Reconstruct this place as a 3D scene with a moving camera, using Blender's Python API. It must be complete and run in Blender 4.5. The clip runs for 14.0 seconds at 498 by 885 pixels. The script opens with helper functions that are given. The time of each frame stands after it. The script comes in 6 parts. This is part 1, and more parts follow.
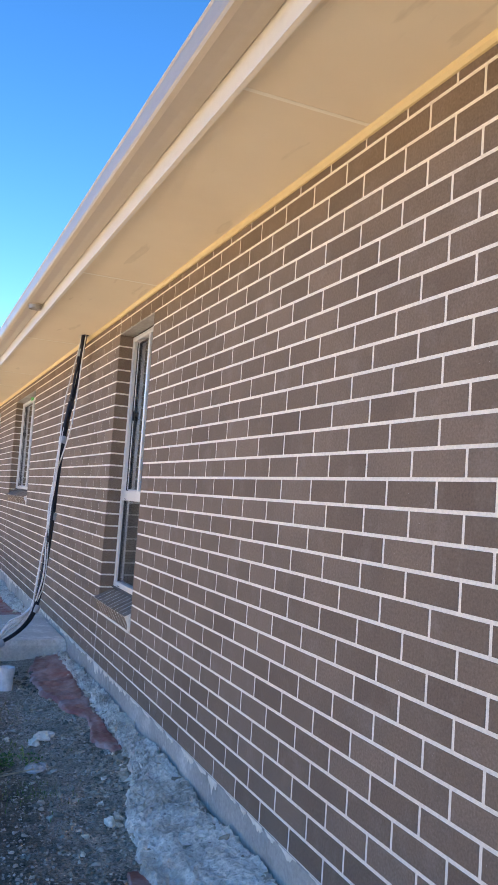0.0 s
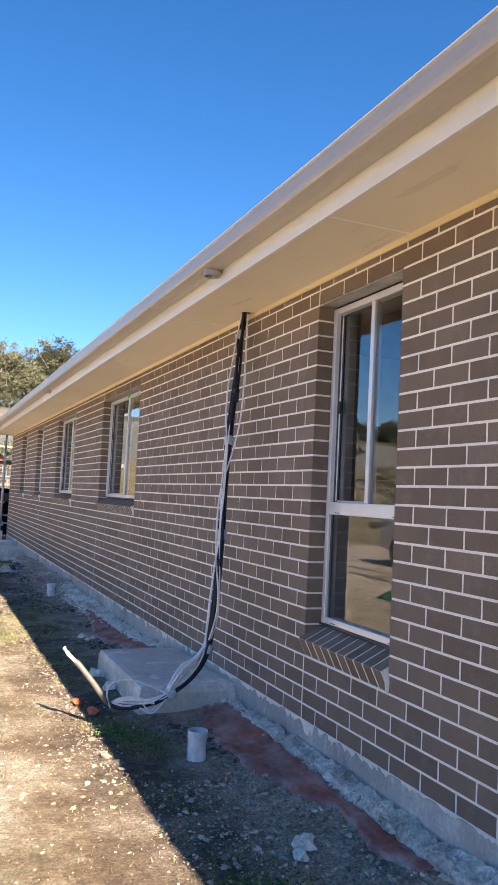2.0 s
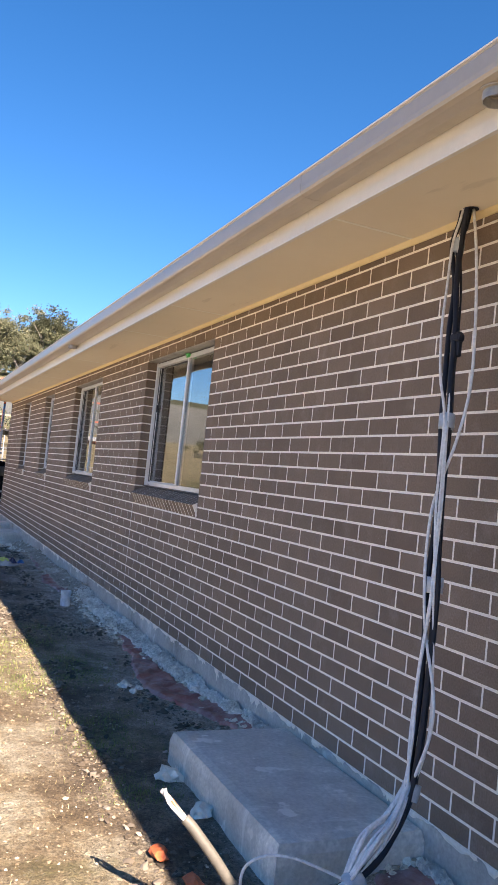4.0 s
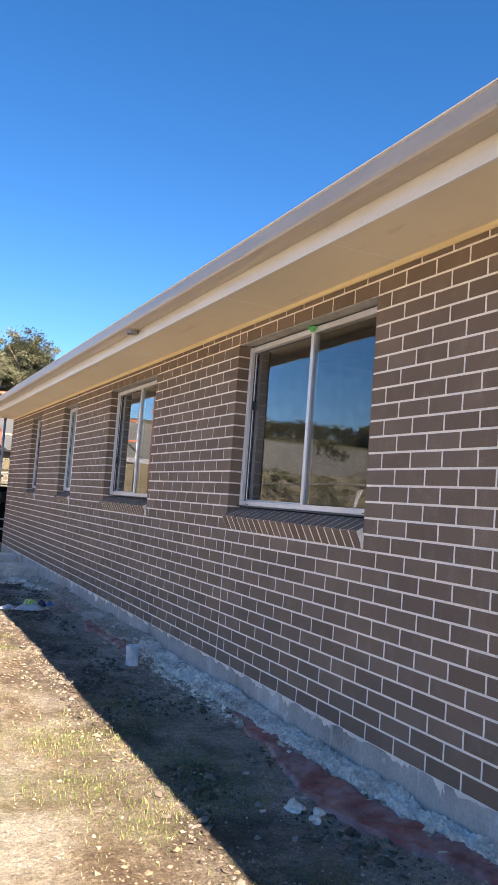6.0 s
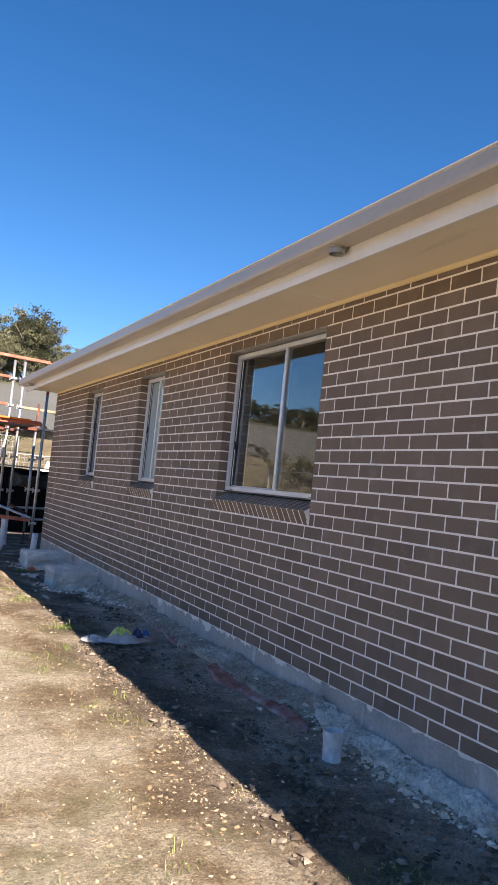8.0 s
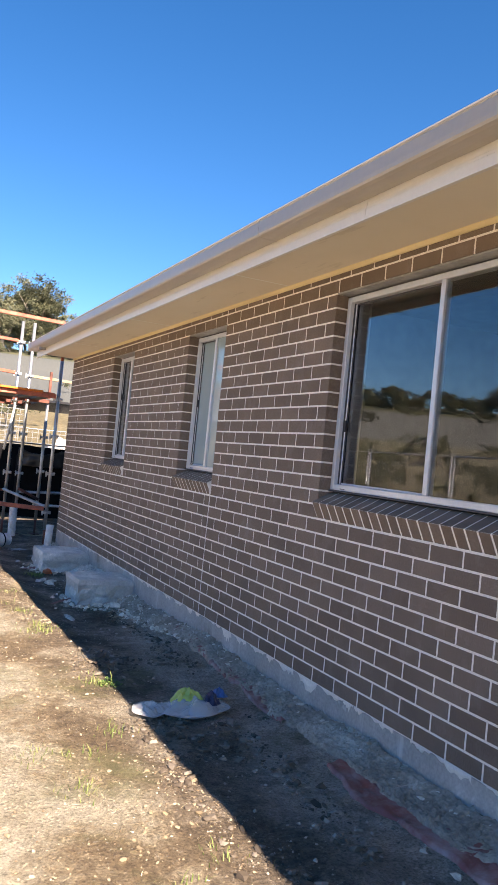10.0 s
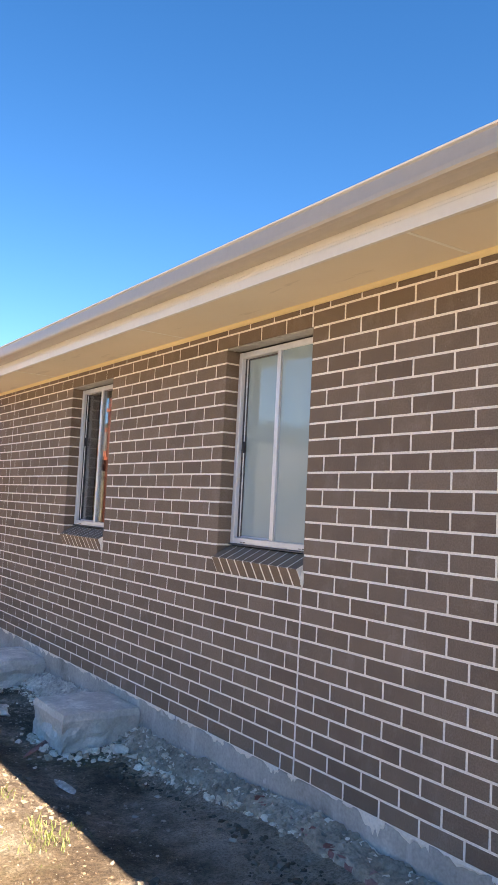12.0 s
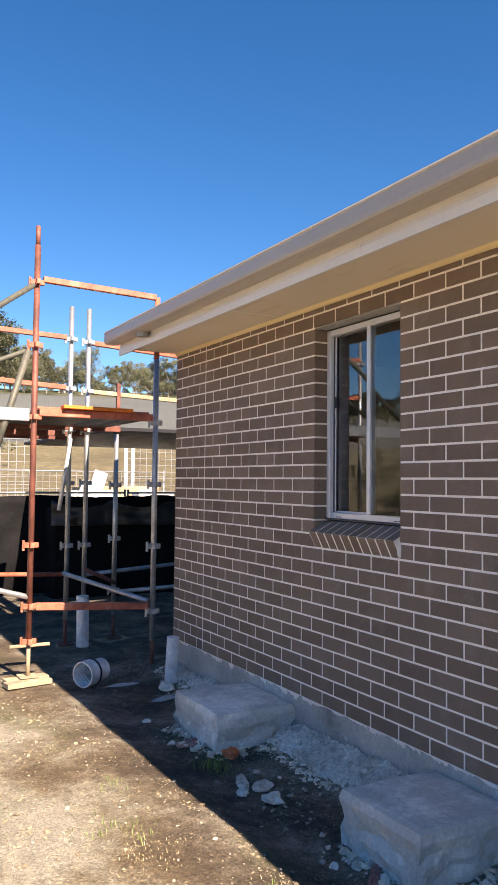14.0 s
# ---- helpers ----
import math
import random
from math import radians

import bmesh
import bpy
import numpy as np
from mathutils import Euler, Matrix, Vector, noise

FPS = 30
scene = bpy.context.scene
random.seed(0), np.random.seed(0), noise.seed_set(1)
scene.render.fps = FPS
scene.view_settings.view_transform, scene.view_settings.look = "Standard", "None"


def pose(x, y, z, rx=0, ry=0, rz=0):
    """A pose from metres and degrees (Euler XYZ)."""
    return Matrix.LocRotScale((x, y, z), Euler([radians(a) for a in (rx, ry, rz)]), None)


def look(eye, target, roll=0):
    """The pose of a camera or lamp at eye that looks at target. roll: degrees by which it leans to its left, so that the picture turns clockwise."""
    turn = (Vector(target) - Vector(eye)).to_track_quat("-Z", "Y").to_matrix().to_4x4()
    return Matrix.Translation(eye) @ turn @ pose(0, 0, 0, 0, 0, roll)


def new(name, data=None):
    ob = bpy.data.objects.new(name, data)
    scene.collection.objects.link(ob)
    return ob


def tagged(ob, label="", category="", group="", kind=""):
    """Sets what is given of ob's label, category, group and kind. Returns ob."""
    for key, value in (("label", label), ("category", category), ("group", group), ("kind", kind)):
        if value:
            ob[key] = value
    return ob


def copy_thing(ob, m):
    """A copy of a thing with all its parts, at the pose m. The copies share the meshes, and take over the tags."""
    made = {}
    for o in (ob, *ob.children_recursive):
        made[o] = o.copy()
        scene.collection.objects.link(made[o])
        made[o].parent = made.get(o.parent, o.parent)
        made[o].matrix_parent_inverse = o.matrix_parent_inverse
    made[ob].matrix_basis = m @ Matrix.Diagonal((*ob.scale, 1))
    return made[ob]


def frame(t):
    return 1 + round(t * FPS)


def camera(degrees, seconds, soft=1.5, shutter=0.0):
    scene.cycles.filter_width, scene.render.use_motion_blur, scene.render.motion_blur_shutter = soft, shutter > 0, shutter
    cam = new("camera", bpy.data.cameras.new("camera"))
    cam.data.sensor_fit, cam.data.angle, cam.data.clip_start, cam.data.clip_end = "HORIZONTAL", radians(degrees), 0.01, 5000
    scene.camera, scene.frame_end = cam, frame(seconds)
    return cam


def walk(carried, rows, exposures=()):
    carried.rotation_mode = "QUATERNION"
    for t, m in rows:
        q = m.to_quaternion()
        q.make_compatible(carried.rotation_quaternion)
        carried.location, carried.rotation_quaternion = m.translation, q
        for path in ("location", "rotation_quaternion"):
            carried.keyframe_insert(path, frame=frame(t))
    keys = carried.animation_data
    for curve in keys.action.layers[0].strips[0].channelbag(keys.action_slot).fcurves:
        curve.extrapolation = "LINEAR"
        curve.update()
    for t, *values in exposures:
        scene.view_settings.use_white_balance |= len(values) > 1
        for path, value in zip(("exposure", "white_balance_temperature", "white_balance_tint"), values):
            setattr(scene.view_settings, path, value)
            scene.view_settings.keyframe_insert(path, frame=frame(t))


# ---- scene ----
cam = camera(35.3, 14.0)
METRES, EYE, TILT, LEAN, TURN = 8.0, 1.5, 0.0, 0.0, -24.8
PATH = [
    (0, (-1.319, -0.507, 1.4), (-0.526, 1.323, 1.545), 4.0),
    (0.2, (-1.423, -0.356, 1.442), (-0.697, 1.505, 1.535), 2.9),
    (0.5, (-1.611, -0.326, 1.414), (-0.949, 1.559, 1.502), 2.3),
    (1, (-1.78, 0.056, 1.41), (-1.116, 1.938, 1.545), 1.2),
    (1.5, (-1.953, 0.534, 1.352), (-1.236, 2.395, 1.502), 1.8),
    (2, (-2.026, 1.05, 1.402), (-1.264, 2.894, 1.543), 2.9),
    (2.5, (-2.022, 1.673, 1.427), (-1.224, 3.503, 1.547), 4.3),
    (3, (-2.042, 2.268, 1.436), (-1.221, 4.089, 1.53), 5.4),
    (3.3, (-2.035, 2.605, 1.44), (-1.217, 4.428, 1.528), 5.9),
    (3.5, (-2.054, 2.804, 1.427), (-1.235, 4.627, 1.51), 5.9),
    (4, (-2.051, 3.405, 1.466), (-1.254, 5.237, 1.565), 6.0),
    (4.2, (-2.076, 3.658, 1.459), (-1.295, 5.496, 1.568), 5.9),
    (6.3, (-2.401, 5.811, 1.345), (-1.522, 7.6, 1.515), 3.8),
    (6.5, (-2.44, 6.066, 1.365), (-1.535, 7.841, 1.548), 3.6),
    (7, (-2.606, 6.727, 1.368), (-1.676, 8.487, 1.558), 3.5),
    (7.5, (-2.648, 7.385, 1.362), (-1.753, 9.166, 1.525), 4.5),
    (8, (-2.684, 8.052, 1.348), (-1.829, 9.857, 1.469), 5.8),
    (8.5, (-2.609, 8.589, 1.424), (-1.804, 10.419, 1.498), 6.6),
    (8.7, (-2.532, 8.81, 1.425), (-1.744, 10.647, 1.487), 6.9),
    (10.8, (-2.38, 11.136, 1.467), (-1.334, 12.84, 1.468), 1.9),
    (11, (-2.36, 11.411, 1.425), (-1.158, 13.01, 1.429), 0.7),
    (11.4, (-2.481, 11.943, 1.455), (-1.164, 13.439, 1.609), -0.1),
    (11.5, (-2.488, 12.082, 1.473), (-1.192, 13.596, 1.64), 0.4),
    (11.7, (-2.53, 12.371, 1.485), (-1.291, 13.928, 1.685), 1.3),
    (11.8, (-2.536, 12.498, 1.507), (-1.334, 14.084, 1.704), 1.7),
    (12, (-2.577, 12.747, 1.552), (-1.451, 14.392, 1.717), 2.9),
    (12.1, (-2.598, 12.886, 1.555), (-1.512, 14.559, 1.707), 4.1),
    (12.2, (-2.6, 13.015, 1.554), (-1.534, 14.703, 1.677), 3.8),
    (12.3, (-2.612, 13.127, 1.547), (-1.578, 14.835, 1.668), 4.5),
    (12.5, (-2.625, 13.421, 1.544), (-1.627, 15.151, 1.642), 4.1),
    (13, (-2.641, 14.07, 1.528), (-1.668, 15.815, 1.614), 4.8),
    (13.5, (-2.646, 14.642, 1.523), (-1.7, 16.402, 1.608), 3.9),
    (14, (-2.693, 15.189, 1.551), (-1.741, 16.946, 1.651), 0.6),
]
walk(cam, [(t, look(eye, target, roll)) for t, eye, target, roll in PATH], [(t, stops, kelvin, 20) for t, stops, kelvin in [(0.0, 2.63, 7700), (0.5, 2.20, 7900), (1.5, 2.10, 7600), (3.0, 2.20, 7600), (4.0, 2.10, 7600), (6.5, 2.04, 7500), (7.5, 1.82, 7500), (8.5, 1.62, 7400), (9.5, 1.90, 7600), (11.0, 2.40, 7900), (11.5, 2.66, 8300), (12.0, 2.34, 8200), (12.5, 2.08, 8200), (13.5, 2.06, 8000), (14.0, 1.78, 7800)]])


# ---- sizes, in metres ----
SLAB, COURSE, PITCH, JOINT = 0.2, 0.086, 0.24, 0.0115
HEAD = SLAB + 27 * COURSE
SILL = SLAB + 13 * COURSE
SILL_LOW = SLAB + 6 * COURSE
SOFFIT = 2.665
WALL_START, WALL_END = -7.0, 21.5
HOUSE_DEPTH = 9.0
TO_SUN = Vector((0.12, -1.18, 1.0)).normalized()
# near edge, far edge, sill height, mullion place, frosted
WINDOWS = [
    (4.15, 5.0, SILL_LOW, 4.57, False),
    (8.97, 10.76, SILL, 9.82, False),
    (12.66, 14.28, SILL, 13.375, False),
    (15.96, 16.80, SILL, 16.38, True),
    (18.47, 19.30, SILL, 18.87, False),
]
# the brickwork between control joints: start, end, a place of an upright joint in the lowest course
STRETCHES = [(WALL_START, 5.0, 3.64), (5.0, 10.76, 10.52), (10.76, 15.965, 14.388), (15.965, 20.905, 18.24), (20.905, WALL_END, 21.26)]

# ---- world and sun ----
SKY_STRENGTH, SUN_STRENGTH = 0.062, 4.4



def make_light():
    w = bpy.data.worlds.new("world")
    scene.world = w
    w.use_nodes = True
    nt = w.node_tree
    sky = nt.nodes.new("ShaderNodeTexSky")
    sky.sky_type = "NISHITA"
    sky.sun_disc = False
    sky.sun_elevation = math.asin(TO_SUN.z)
    sky.sun_rotation = math.atan2(TO_SUN.x, TO_SUN.y)
    sky.altitude = 1500
    sky.air_density = 1.0
    sky.dust_density = 0.0
    sky.ozone_density = 5.0
    rich = nt.nodes.new("ShaderNodeHueSaturation")
    rich.inputs["Saturation"].default_value = 1.27
    rich.inputs["Hue"].default_value = 0.5015
    nt.links.new(sky.outputs[0], rich.inputs["Color"])
    nt.links.new(rich.outputs[0], nt.nodes["Background"].inputs[0])
    nt.nodes["Background"].inputs[1].default_value = SKY_STRENGTH
    sun = bpy.data.lights.new("sun", "SUN")
    sun.energy = SUN_STRENGTH
    sun.angle = radians(0.5)
    sun.color = (1.0, 0.93, 0.82)
    ob = new("sun", sun)
    ob.matrix_world = look((0, 0, 20), Vector((0, 0, 20)) - TO_SUN)


make_light()


# ---- materials ----
class Nodes:
    """Short hand for building a material's nodes."""

    def __init__(self, name, rough=0.8, metal=0.0):
        self.m = bpy.data.materials.new(name)
        self.m.use_nodes = True
        self.t = self.m.node_tree
        self.b = self.t.nodes["Principled BSDF"]
        self.b.inputs["Roughness"].default_value = rough
        self.b.inputs["Metallic"].default_value = metal
        self.co = self.t.nodes.new("ShaderNodeTexCoord").outputs["Object"]

    def noise(self, scale, detail=4.0, rough=0.6, squash=None):
        n = self.t.nodes.new("ShaderNodeTexNoise")
        n.inputs["Scale"].default_value = scale
        n.inputs["Detail"].default_value = detail
        n.inputs["Roughness"].default_value = rough
        co = self.co
        if squash:
            mp = self.t.nodes.new("ShaderNodeMapping")
            mp.inputs["Scale"].default_value = squash
            self.t.links.new(self.co, mp.inputs["Vector"])
            co = mp.outputs[0]
        self.t.links.new(co, n.inputs["Vector"])
        return n.outputs["Fac"]

    def world_co(self):
        self.co = self.t.nodes.new("ShaderNodeNewGeometry").outputs["Position"]

    def voronoi(self, scale, feature="F1", output="Distance"):
        n = self.t.nodes.new("ShaderNodeTexVoronoi")
        n.feature = feature
        n.inputs["Scale"].default_value = scale
        self.t.links.new(self.co, n.inputs["Vector"])
        return n.outputs[output]

    def ramp(self, fac, stops):
        n = self.t.nodes.new("ShaderNodeValToRGB")
        e = n.color_ramp.elements
        while len(e) < len(stops):
            e.new(0.5)
        for el, (p, c) in zip(e, stops):
            el.position = p
            el.color = (*c, 1) if len(c) == 3 else c
        self.t.links.new(fac, n.inputs[0])
        return n.outputs[0]

    def mix(self, fac, a, b, mode="MIX"):
        n = self.t.nodes.new("ShaderNodeMix")
        n.data_type = "RGBA"
        n.blend_type = mode
        for sock, v in ((n.inputs[0], fac), (n.inputs[6], a), (n.inputs[7], b)):
            if isinstance(v, (int, float)):
                sock.default_value = v
            elif isinstance(v, tuple):
                sock.default_value = (*v, 1)
            else:
                self.t.links.new(v, sock)
        return n.outputs[2]

    def math(self, op, a, b=0.0, clamp=False):
        n = self.t.nodes.new("ShaderNodeMath")
        n.operation = op
        n.use_clamp = clamp
        for sock, v in ((n.inputs[0], a), (n.inputs[1], b)):
            if isinstance(v, (int, float)):
                sock.default_value = v
            else:
                self.t.links.new(v, sock)
        return n.outputs[0]

    def axis(self, i):
        n = self.t.nodes.new("ShaderNodeSeparateXYZ")
        self.t.links.new(self.co, n.inputs[0])
        return n.outputs[i]

    def random(self):
        return self.t.nodes.new("ShaderNodeObjectInfo").outputs["Random"]

    def island(self):
        return self.t.nodes.new("ShaderNodeNewGeometry").outputs["Random Per Island"]

    def color(self, c):
        if isinstance(c, tuple):
            self.b.inputs["Base Color"].default_value = (*c, 1)
        else:
            self.t.links.new(c, self.b.inputs["Base Color"])
        return self

    def bump(self, height, strength=0.4, distance=0.01):
        n = self.t.nodes.new("ShaderNodeBump")
        n.inputs["Strength"].default_value = strength
        n.inputs["Distance"].default_value = distance
        self.t.links.new(height, n.inputs["Height"])
        self.t.links.new(n.outputs[0], self.b.inputs["Normal"])
        return self

    def rough(self, v):
        self.t.links.new(v, self.b.inputs["Roughness"])
        return self


def speckled(name, base, dark, light, scale=20.0, rough=0.8, metal=0.0, bump=0.3, dist=0.004, big=1.2, grain=0.22):
    """A surface with stains at a large scale and grain at a small one."""
    k = Nodes(name, rough, metal)
    a = k.ramp(k.noise(big, 5), [(0.3, dark), (0.55, base), (0.75, light)])
    g = k.ramp(k.noise(scale, 3), [(0.3, (1 - grain,) * 3), (0.7, (1 + grain * 0.4,) * 3)])
    k.color(k.mix(1.0, a, g, "MULTIPLY"))
    k.bump(k.noise(scale * 2, 4), bump, dist)
    return k.m


def brick_material(name, per_island):
    k = Nodes(name, 0.86)
    k.world_co()
    r = k.island() if per_island else k.random()
    tone = k.ramp(r, [(0.0, (0.196, 0.141, 0.105)), (0.35, (0.216, 0.158, 0.117)), (0.7, (0.232, 0.171, 0.128)), (1.0, (0.262, 0.194, 0.147))])
    grain = k.ramp(k.noise(130, 3, 0.7), [(0.3, (0.72, 0.72, 0.72)), (0.7, (1.15, 1.15, 1.15))])
    cloud = k.ramp(k.noise(2.4, 4), [(0.3, (0.88, 0.88, 0.89)), (0.7, (1.08, 1.07, 1.06))])
    c = k.mix(1.0, k.mix(1.0, tone, grain, "MULTIPLY"), cloud, "MULTIPLY")
    # specks of dry mortar
    sp = k.ramp(k.voronoi(38), [(0.0, (1, 1, 1)), (0.035, (1, 1, 1)), (0.06, (0, 0, 0)), (1.0, (0, 0, 0))])
    gate = k.ramp(k.noise(3.3, 2), [(0.52, (0, 0, 0)), (0.62, (1, 1, 1))])
    c = k.mix(k.math("MULTIPLY", k.math("MULTIPLY", sp, gate), 0.6), c, (0.62, 0.58, 0.53))
    # mortar haze wiped over the face, and a damp lower course
    haze = k.ramp(k.noise(5.5, 6, 0.75), [(0.52, (0, 0, 0)), (0.78, (0.22, 0.22, 0.22))])
    c = k.mix(haze, c, (0.5, 0.45, 0.41))
    k.color(c)
    k.bump(k.noise(220, 3), 0.35, 0.003)
    return k.m


M_BRICK = brick_material("fired brick", False)
M_BRICK_FAR = brick_material("fired brick in bulk", True)


def mortar_material():
    k = Nodes("mortar", 0.92)
    k.world_co()
    a = k.ramp(k.noise(3.0, 5), [(0.3, (0.96, 0.88, 0.77)), (0.7, (0.99, 0.94, 0.85))])
    g = k.ramp(k.noise(90, 3), [(0.3, (0.86, 0.86, 0.86)), (0.6, (1.0, 1.0, 1.0))])
    k.color(k.mix(1.0, a, g, "MULTIPLY"))
    k.bump(k.noise(160, 3), 0.4, 0.003)
    return k.m


M_MORTAR = mortar_material()
M_JOINT = speckled("control joint sealant", (0.92, 0.88, 0.82), (0.82, 0.77, 0.70), (0.96, 0.93, 0.88), 60, 0.8)


def slab_material(name, tint=(1, 1, 1)):
    k = Nodes(name, 0.85)
    k.world_co()
    a = k.ramp(k.noise(1.6, 6, 0.7), [(0.30, (0.24, 0.23, 0.205)), (0.43, (0.42, 0.405, 0.37)), (0.58, (0.52, 0.505, 0.465)), (0.70, (0.80, 0.77, 0.71))])
    g = k.ramp(k.noise(55, 4), [(0.3, (0.82, 0.82, 0.82)), (0.7, (1.1, 1.1, 1.1))])
    c = k.mix(1.0, a, g, "MULTIPLY")
    drip = k.ramp(k.noise(1.0, 4, 0.6, (2.0, 9.0, 1.2)), [(0.60, (0, 0, 0)), (0.72, (0.75, 0.75, 0.75))])
    c = k.mix(drip, c, (0.70, 0.68, 0.64))
    splash = k.ramp(k.noise(7, 3, 0.5), [(0.66, (0, 0, 0)), (0.69, (0.6, 0.6, 0.6))])
    c = k.mix(splash, c, (0.72, 0.70, 0.66))
    k.color(k.mix(1.0, c, tint, "MULTIPLY"))
    pits = k.ramp(k.voronoi(45), [(0.0, (0, 0, 0)), (0.18, (1, 1, 1))])
    k.bump(k.mix(0.5, k.noise(30, 5), pits), 0.45, 0.006)
    return k.m


M_SLAB = slab_material("slab concrete")
M_PIER = slab_material("pier concrete", (1.25, 1.23, 1.2))
M_GUTTER = speckled("taupe painted steel", (0.47, 0.415, 0.345), (0.45, 0.395, 0.33), (0.50, 0.44, 0.365), 30, 0.34, 0.0, 0.02, 0.001, 0.6, 0.04)
M_FASCIA = speckled("cream painted steel", (0.80, 0.755, 0.67), (0.77, 0.725, 0.64), (0.82, 0.78, 0.70), 30, 0.30, 0.0, 0.02, 0.001, 0.6, 0.03)
M_STRIP = speckled("pale joint strip", (0.93, 0.88, 0.76), (0.90, 0.85, 0.72), (0.95, 0.90, 0.80), 30, 0.5, 0.0, 0.02, 0.001, 0.6, 0.03)


def soffit_material():
    k = Nodes("painted soffit sheet", 0.7)
    k.world_co()
    a = k.ramp(k.noise(0.9, 5), [(0.35, (0.80, 0.70, 0.54)), (0.65, (0.85, 0.76, 0.60))])
    st = k.ramp(k.noise(1.5, 5, 0.55, (6, 1, 1)), [(0.62, (0, 0, 0)), (0.66, (0.28, 0.28, 0.28)), (0.74, (0.1, 0.1, 0.1))])
    k.color(k.mix(st, a, (0.50, 0.42, 0.30)))
    k.bump(k.noise(9, 2), 0.08, 0.003)
    return k.m


M_SOFFIT = soffit_material()
M_BEAD = speckled("yellow primed bead", (0.84, 0.68, 0.38), (0.82, 0.65, 0.34), (0.86, 0.72, 0.44), 25, 0.6, 0.0, 0.0, 0.001, 1.0, 0.03)
M_ALU = speckled("anodised aluminium", (0.78, 0.79, 0.81), (0.70, 0.71, 0.73), (0.84, 0.85, 0.87), 40, 0.32, 0.3, 0.02, 0.001, 2.0, 0.05)
M_TRACK = speckled("dark window track", (0.10, 0.10, 0.11), (0.06, 0.06, 0.065), (0.16, 0.16, 0.17), 40, 0.5, 0.2)
M_STEEL = speckled("galvanised steel", (0.50, 0.52, 0.54), (0.36, 0.38, 0.40), (0.62, 0.63, 0.64), 35, 0.42, 0.7, 0.15, 0.002, 5)
M_LINTEL = speckled("galvanised lintel", (0.46, 0.45, 0.43), (0.36, 0.34, 0.31), (0.56, 0.55, 0.53), 30, 0.55, 0.4, 0.1, 0.002, 5)
M_RUST = speckled("orange painted steel", (0.50, 0.145, 0.085), (0.26, 0.075, 0.05), (0.66, 0.25, 0.17), 30, 0.55, 0.0, 0.3, 0.002, 6)
M_BROWN = speckled("worn red brown steel", (0.20, 0.068, 0.048), (0.10, 0.04, 0.032), (0.32, 0.12, 0.085), 30, 0.6, 0.1, 0.3, 0.002, 6)
M_ORANGE = speckled("orange webbing", (0.85, 0.22, 0.03), (0.75, 0.18, 0.03), (0.9, 0.3, 0.06), 60, 0.6)
M_TIMBER = speckled("weathered timber", (0.42, 0.33, 0.22), (0.26, 0.20, 0.14), (0.55, 0.45, 0.32), 45, 0.85, 0.0, 0.4, 0.004, 7)
M_PVC = speckled("white plastic pipe", (0.76, 0.78, 0.80), (0.60, 0.62, 0.63), (0.82, 0.83, 0.84), 22, 0.4, 0.0, 0.05, 0.001, 9)
# The same black also fills shaded planks, pipe bores and the soffit hole.
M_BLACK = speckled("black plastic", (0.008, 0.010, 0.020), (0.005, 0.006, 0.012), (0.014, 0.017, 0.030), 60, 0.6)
M_WHITECABLE = speckled("white cable sheath", (0.80, 0.80, 0.79), (0.76, 0.76, 0.75), (0.88, 0.88, 0.87), 60, 0.45, 0.0, 0.05, 0.001, 9)
M_GREYCABLE = speckled("grey cable sheath", (0.14, 0.13, 0.115), (0.09, 0.085, 0.075), (0.19, 0.18, 0.16), 60, 0.5)
M_TAPE = speckled("silver grey tape", (0.44, 0.49, 0.54), (0.36, 0.41, 0.46), (0.52, 0.57, 0.62), 30, 0.35, 0.1)
M_COPPER = speckled("bare copper", (0.72, 0.34, 0.22), (0.5, 0.22, 0.14), (0.8, 0.42, 0.3), 60, 0.4, 0.7)
M_LUMP = speckled("mortar lump", (0.82, 0.77, 0.68), (0.56, 0.51, 0.43), (0.92, 0.88, 0.81), 28, 0.95, 0.0, 0.6, 0.008, 3)


def rubble_material():
    k = Nodes("mortar rubble", 0.95)
    k.world_co()
    a = k.ramp(k.island(), [(0.0, (0.26, 0.21, 0.16)), (0.25, (0.52, 0.46, 0.37)), (0.6, (0.76, 0.70, 0.59)), (1.0, (0.93, 0.88, 0.78))])
    g = k.ramp(k.noise(60, 5, 0.75), [(0.3, (0.70, 0.68, 0.64)), (0.6, (1.05, 1.05, 1.05))])
    k.color(k.mix(1.0, a, g, "MULTIPLY"))
    k.bump(k.noise(70, 4), 0.8, 0.008)
    return k.m


M_RUBBLE = rubble_material()
M_CRUST = speckled("dusty soil crust", (0.46, 0.40, 0.325), (0.28, 0.235, 0.185), (0.70, 0.65, 0.56), 36, 0.95, 0.0, 1.0, 0.012, 4, 0.35)
M_SPILL = speckled("dried mortar spill", (0.84, 0.79, 0.70), (0.44, 0.39, 0.32), (0.95, 0.92, 0.85), 42, 0.95, 0.0, 1.0, 0.014, 5, 0.35)
M_CLOTH = speckled("black shade cloth", (0.010, 0.010, 0.011), (0.006, 0.006, 0.008), (0.018, 0.018, 0.020), 14, 0.8, 0.0, 0.35, 0.01, 2)
M_DECK = speckled("dark ribbed steel deck", (0.085, 0.082, 0.078), (0.05, 0.045, 0.04), (0.15, 0.14, 0.13), 20, 0.6, 0.3, 0.2, 0.003, 5)
M_DULL = speckled("dull olive steel", (0.13, 0.13, 0.105), (0.08, 0.08, 0.065), (0.20, 0.19, 0.16), 30, 0.6, 0.3, 0.2, 0.002, 6)
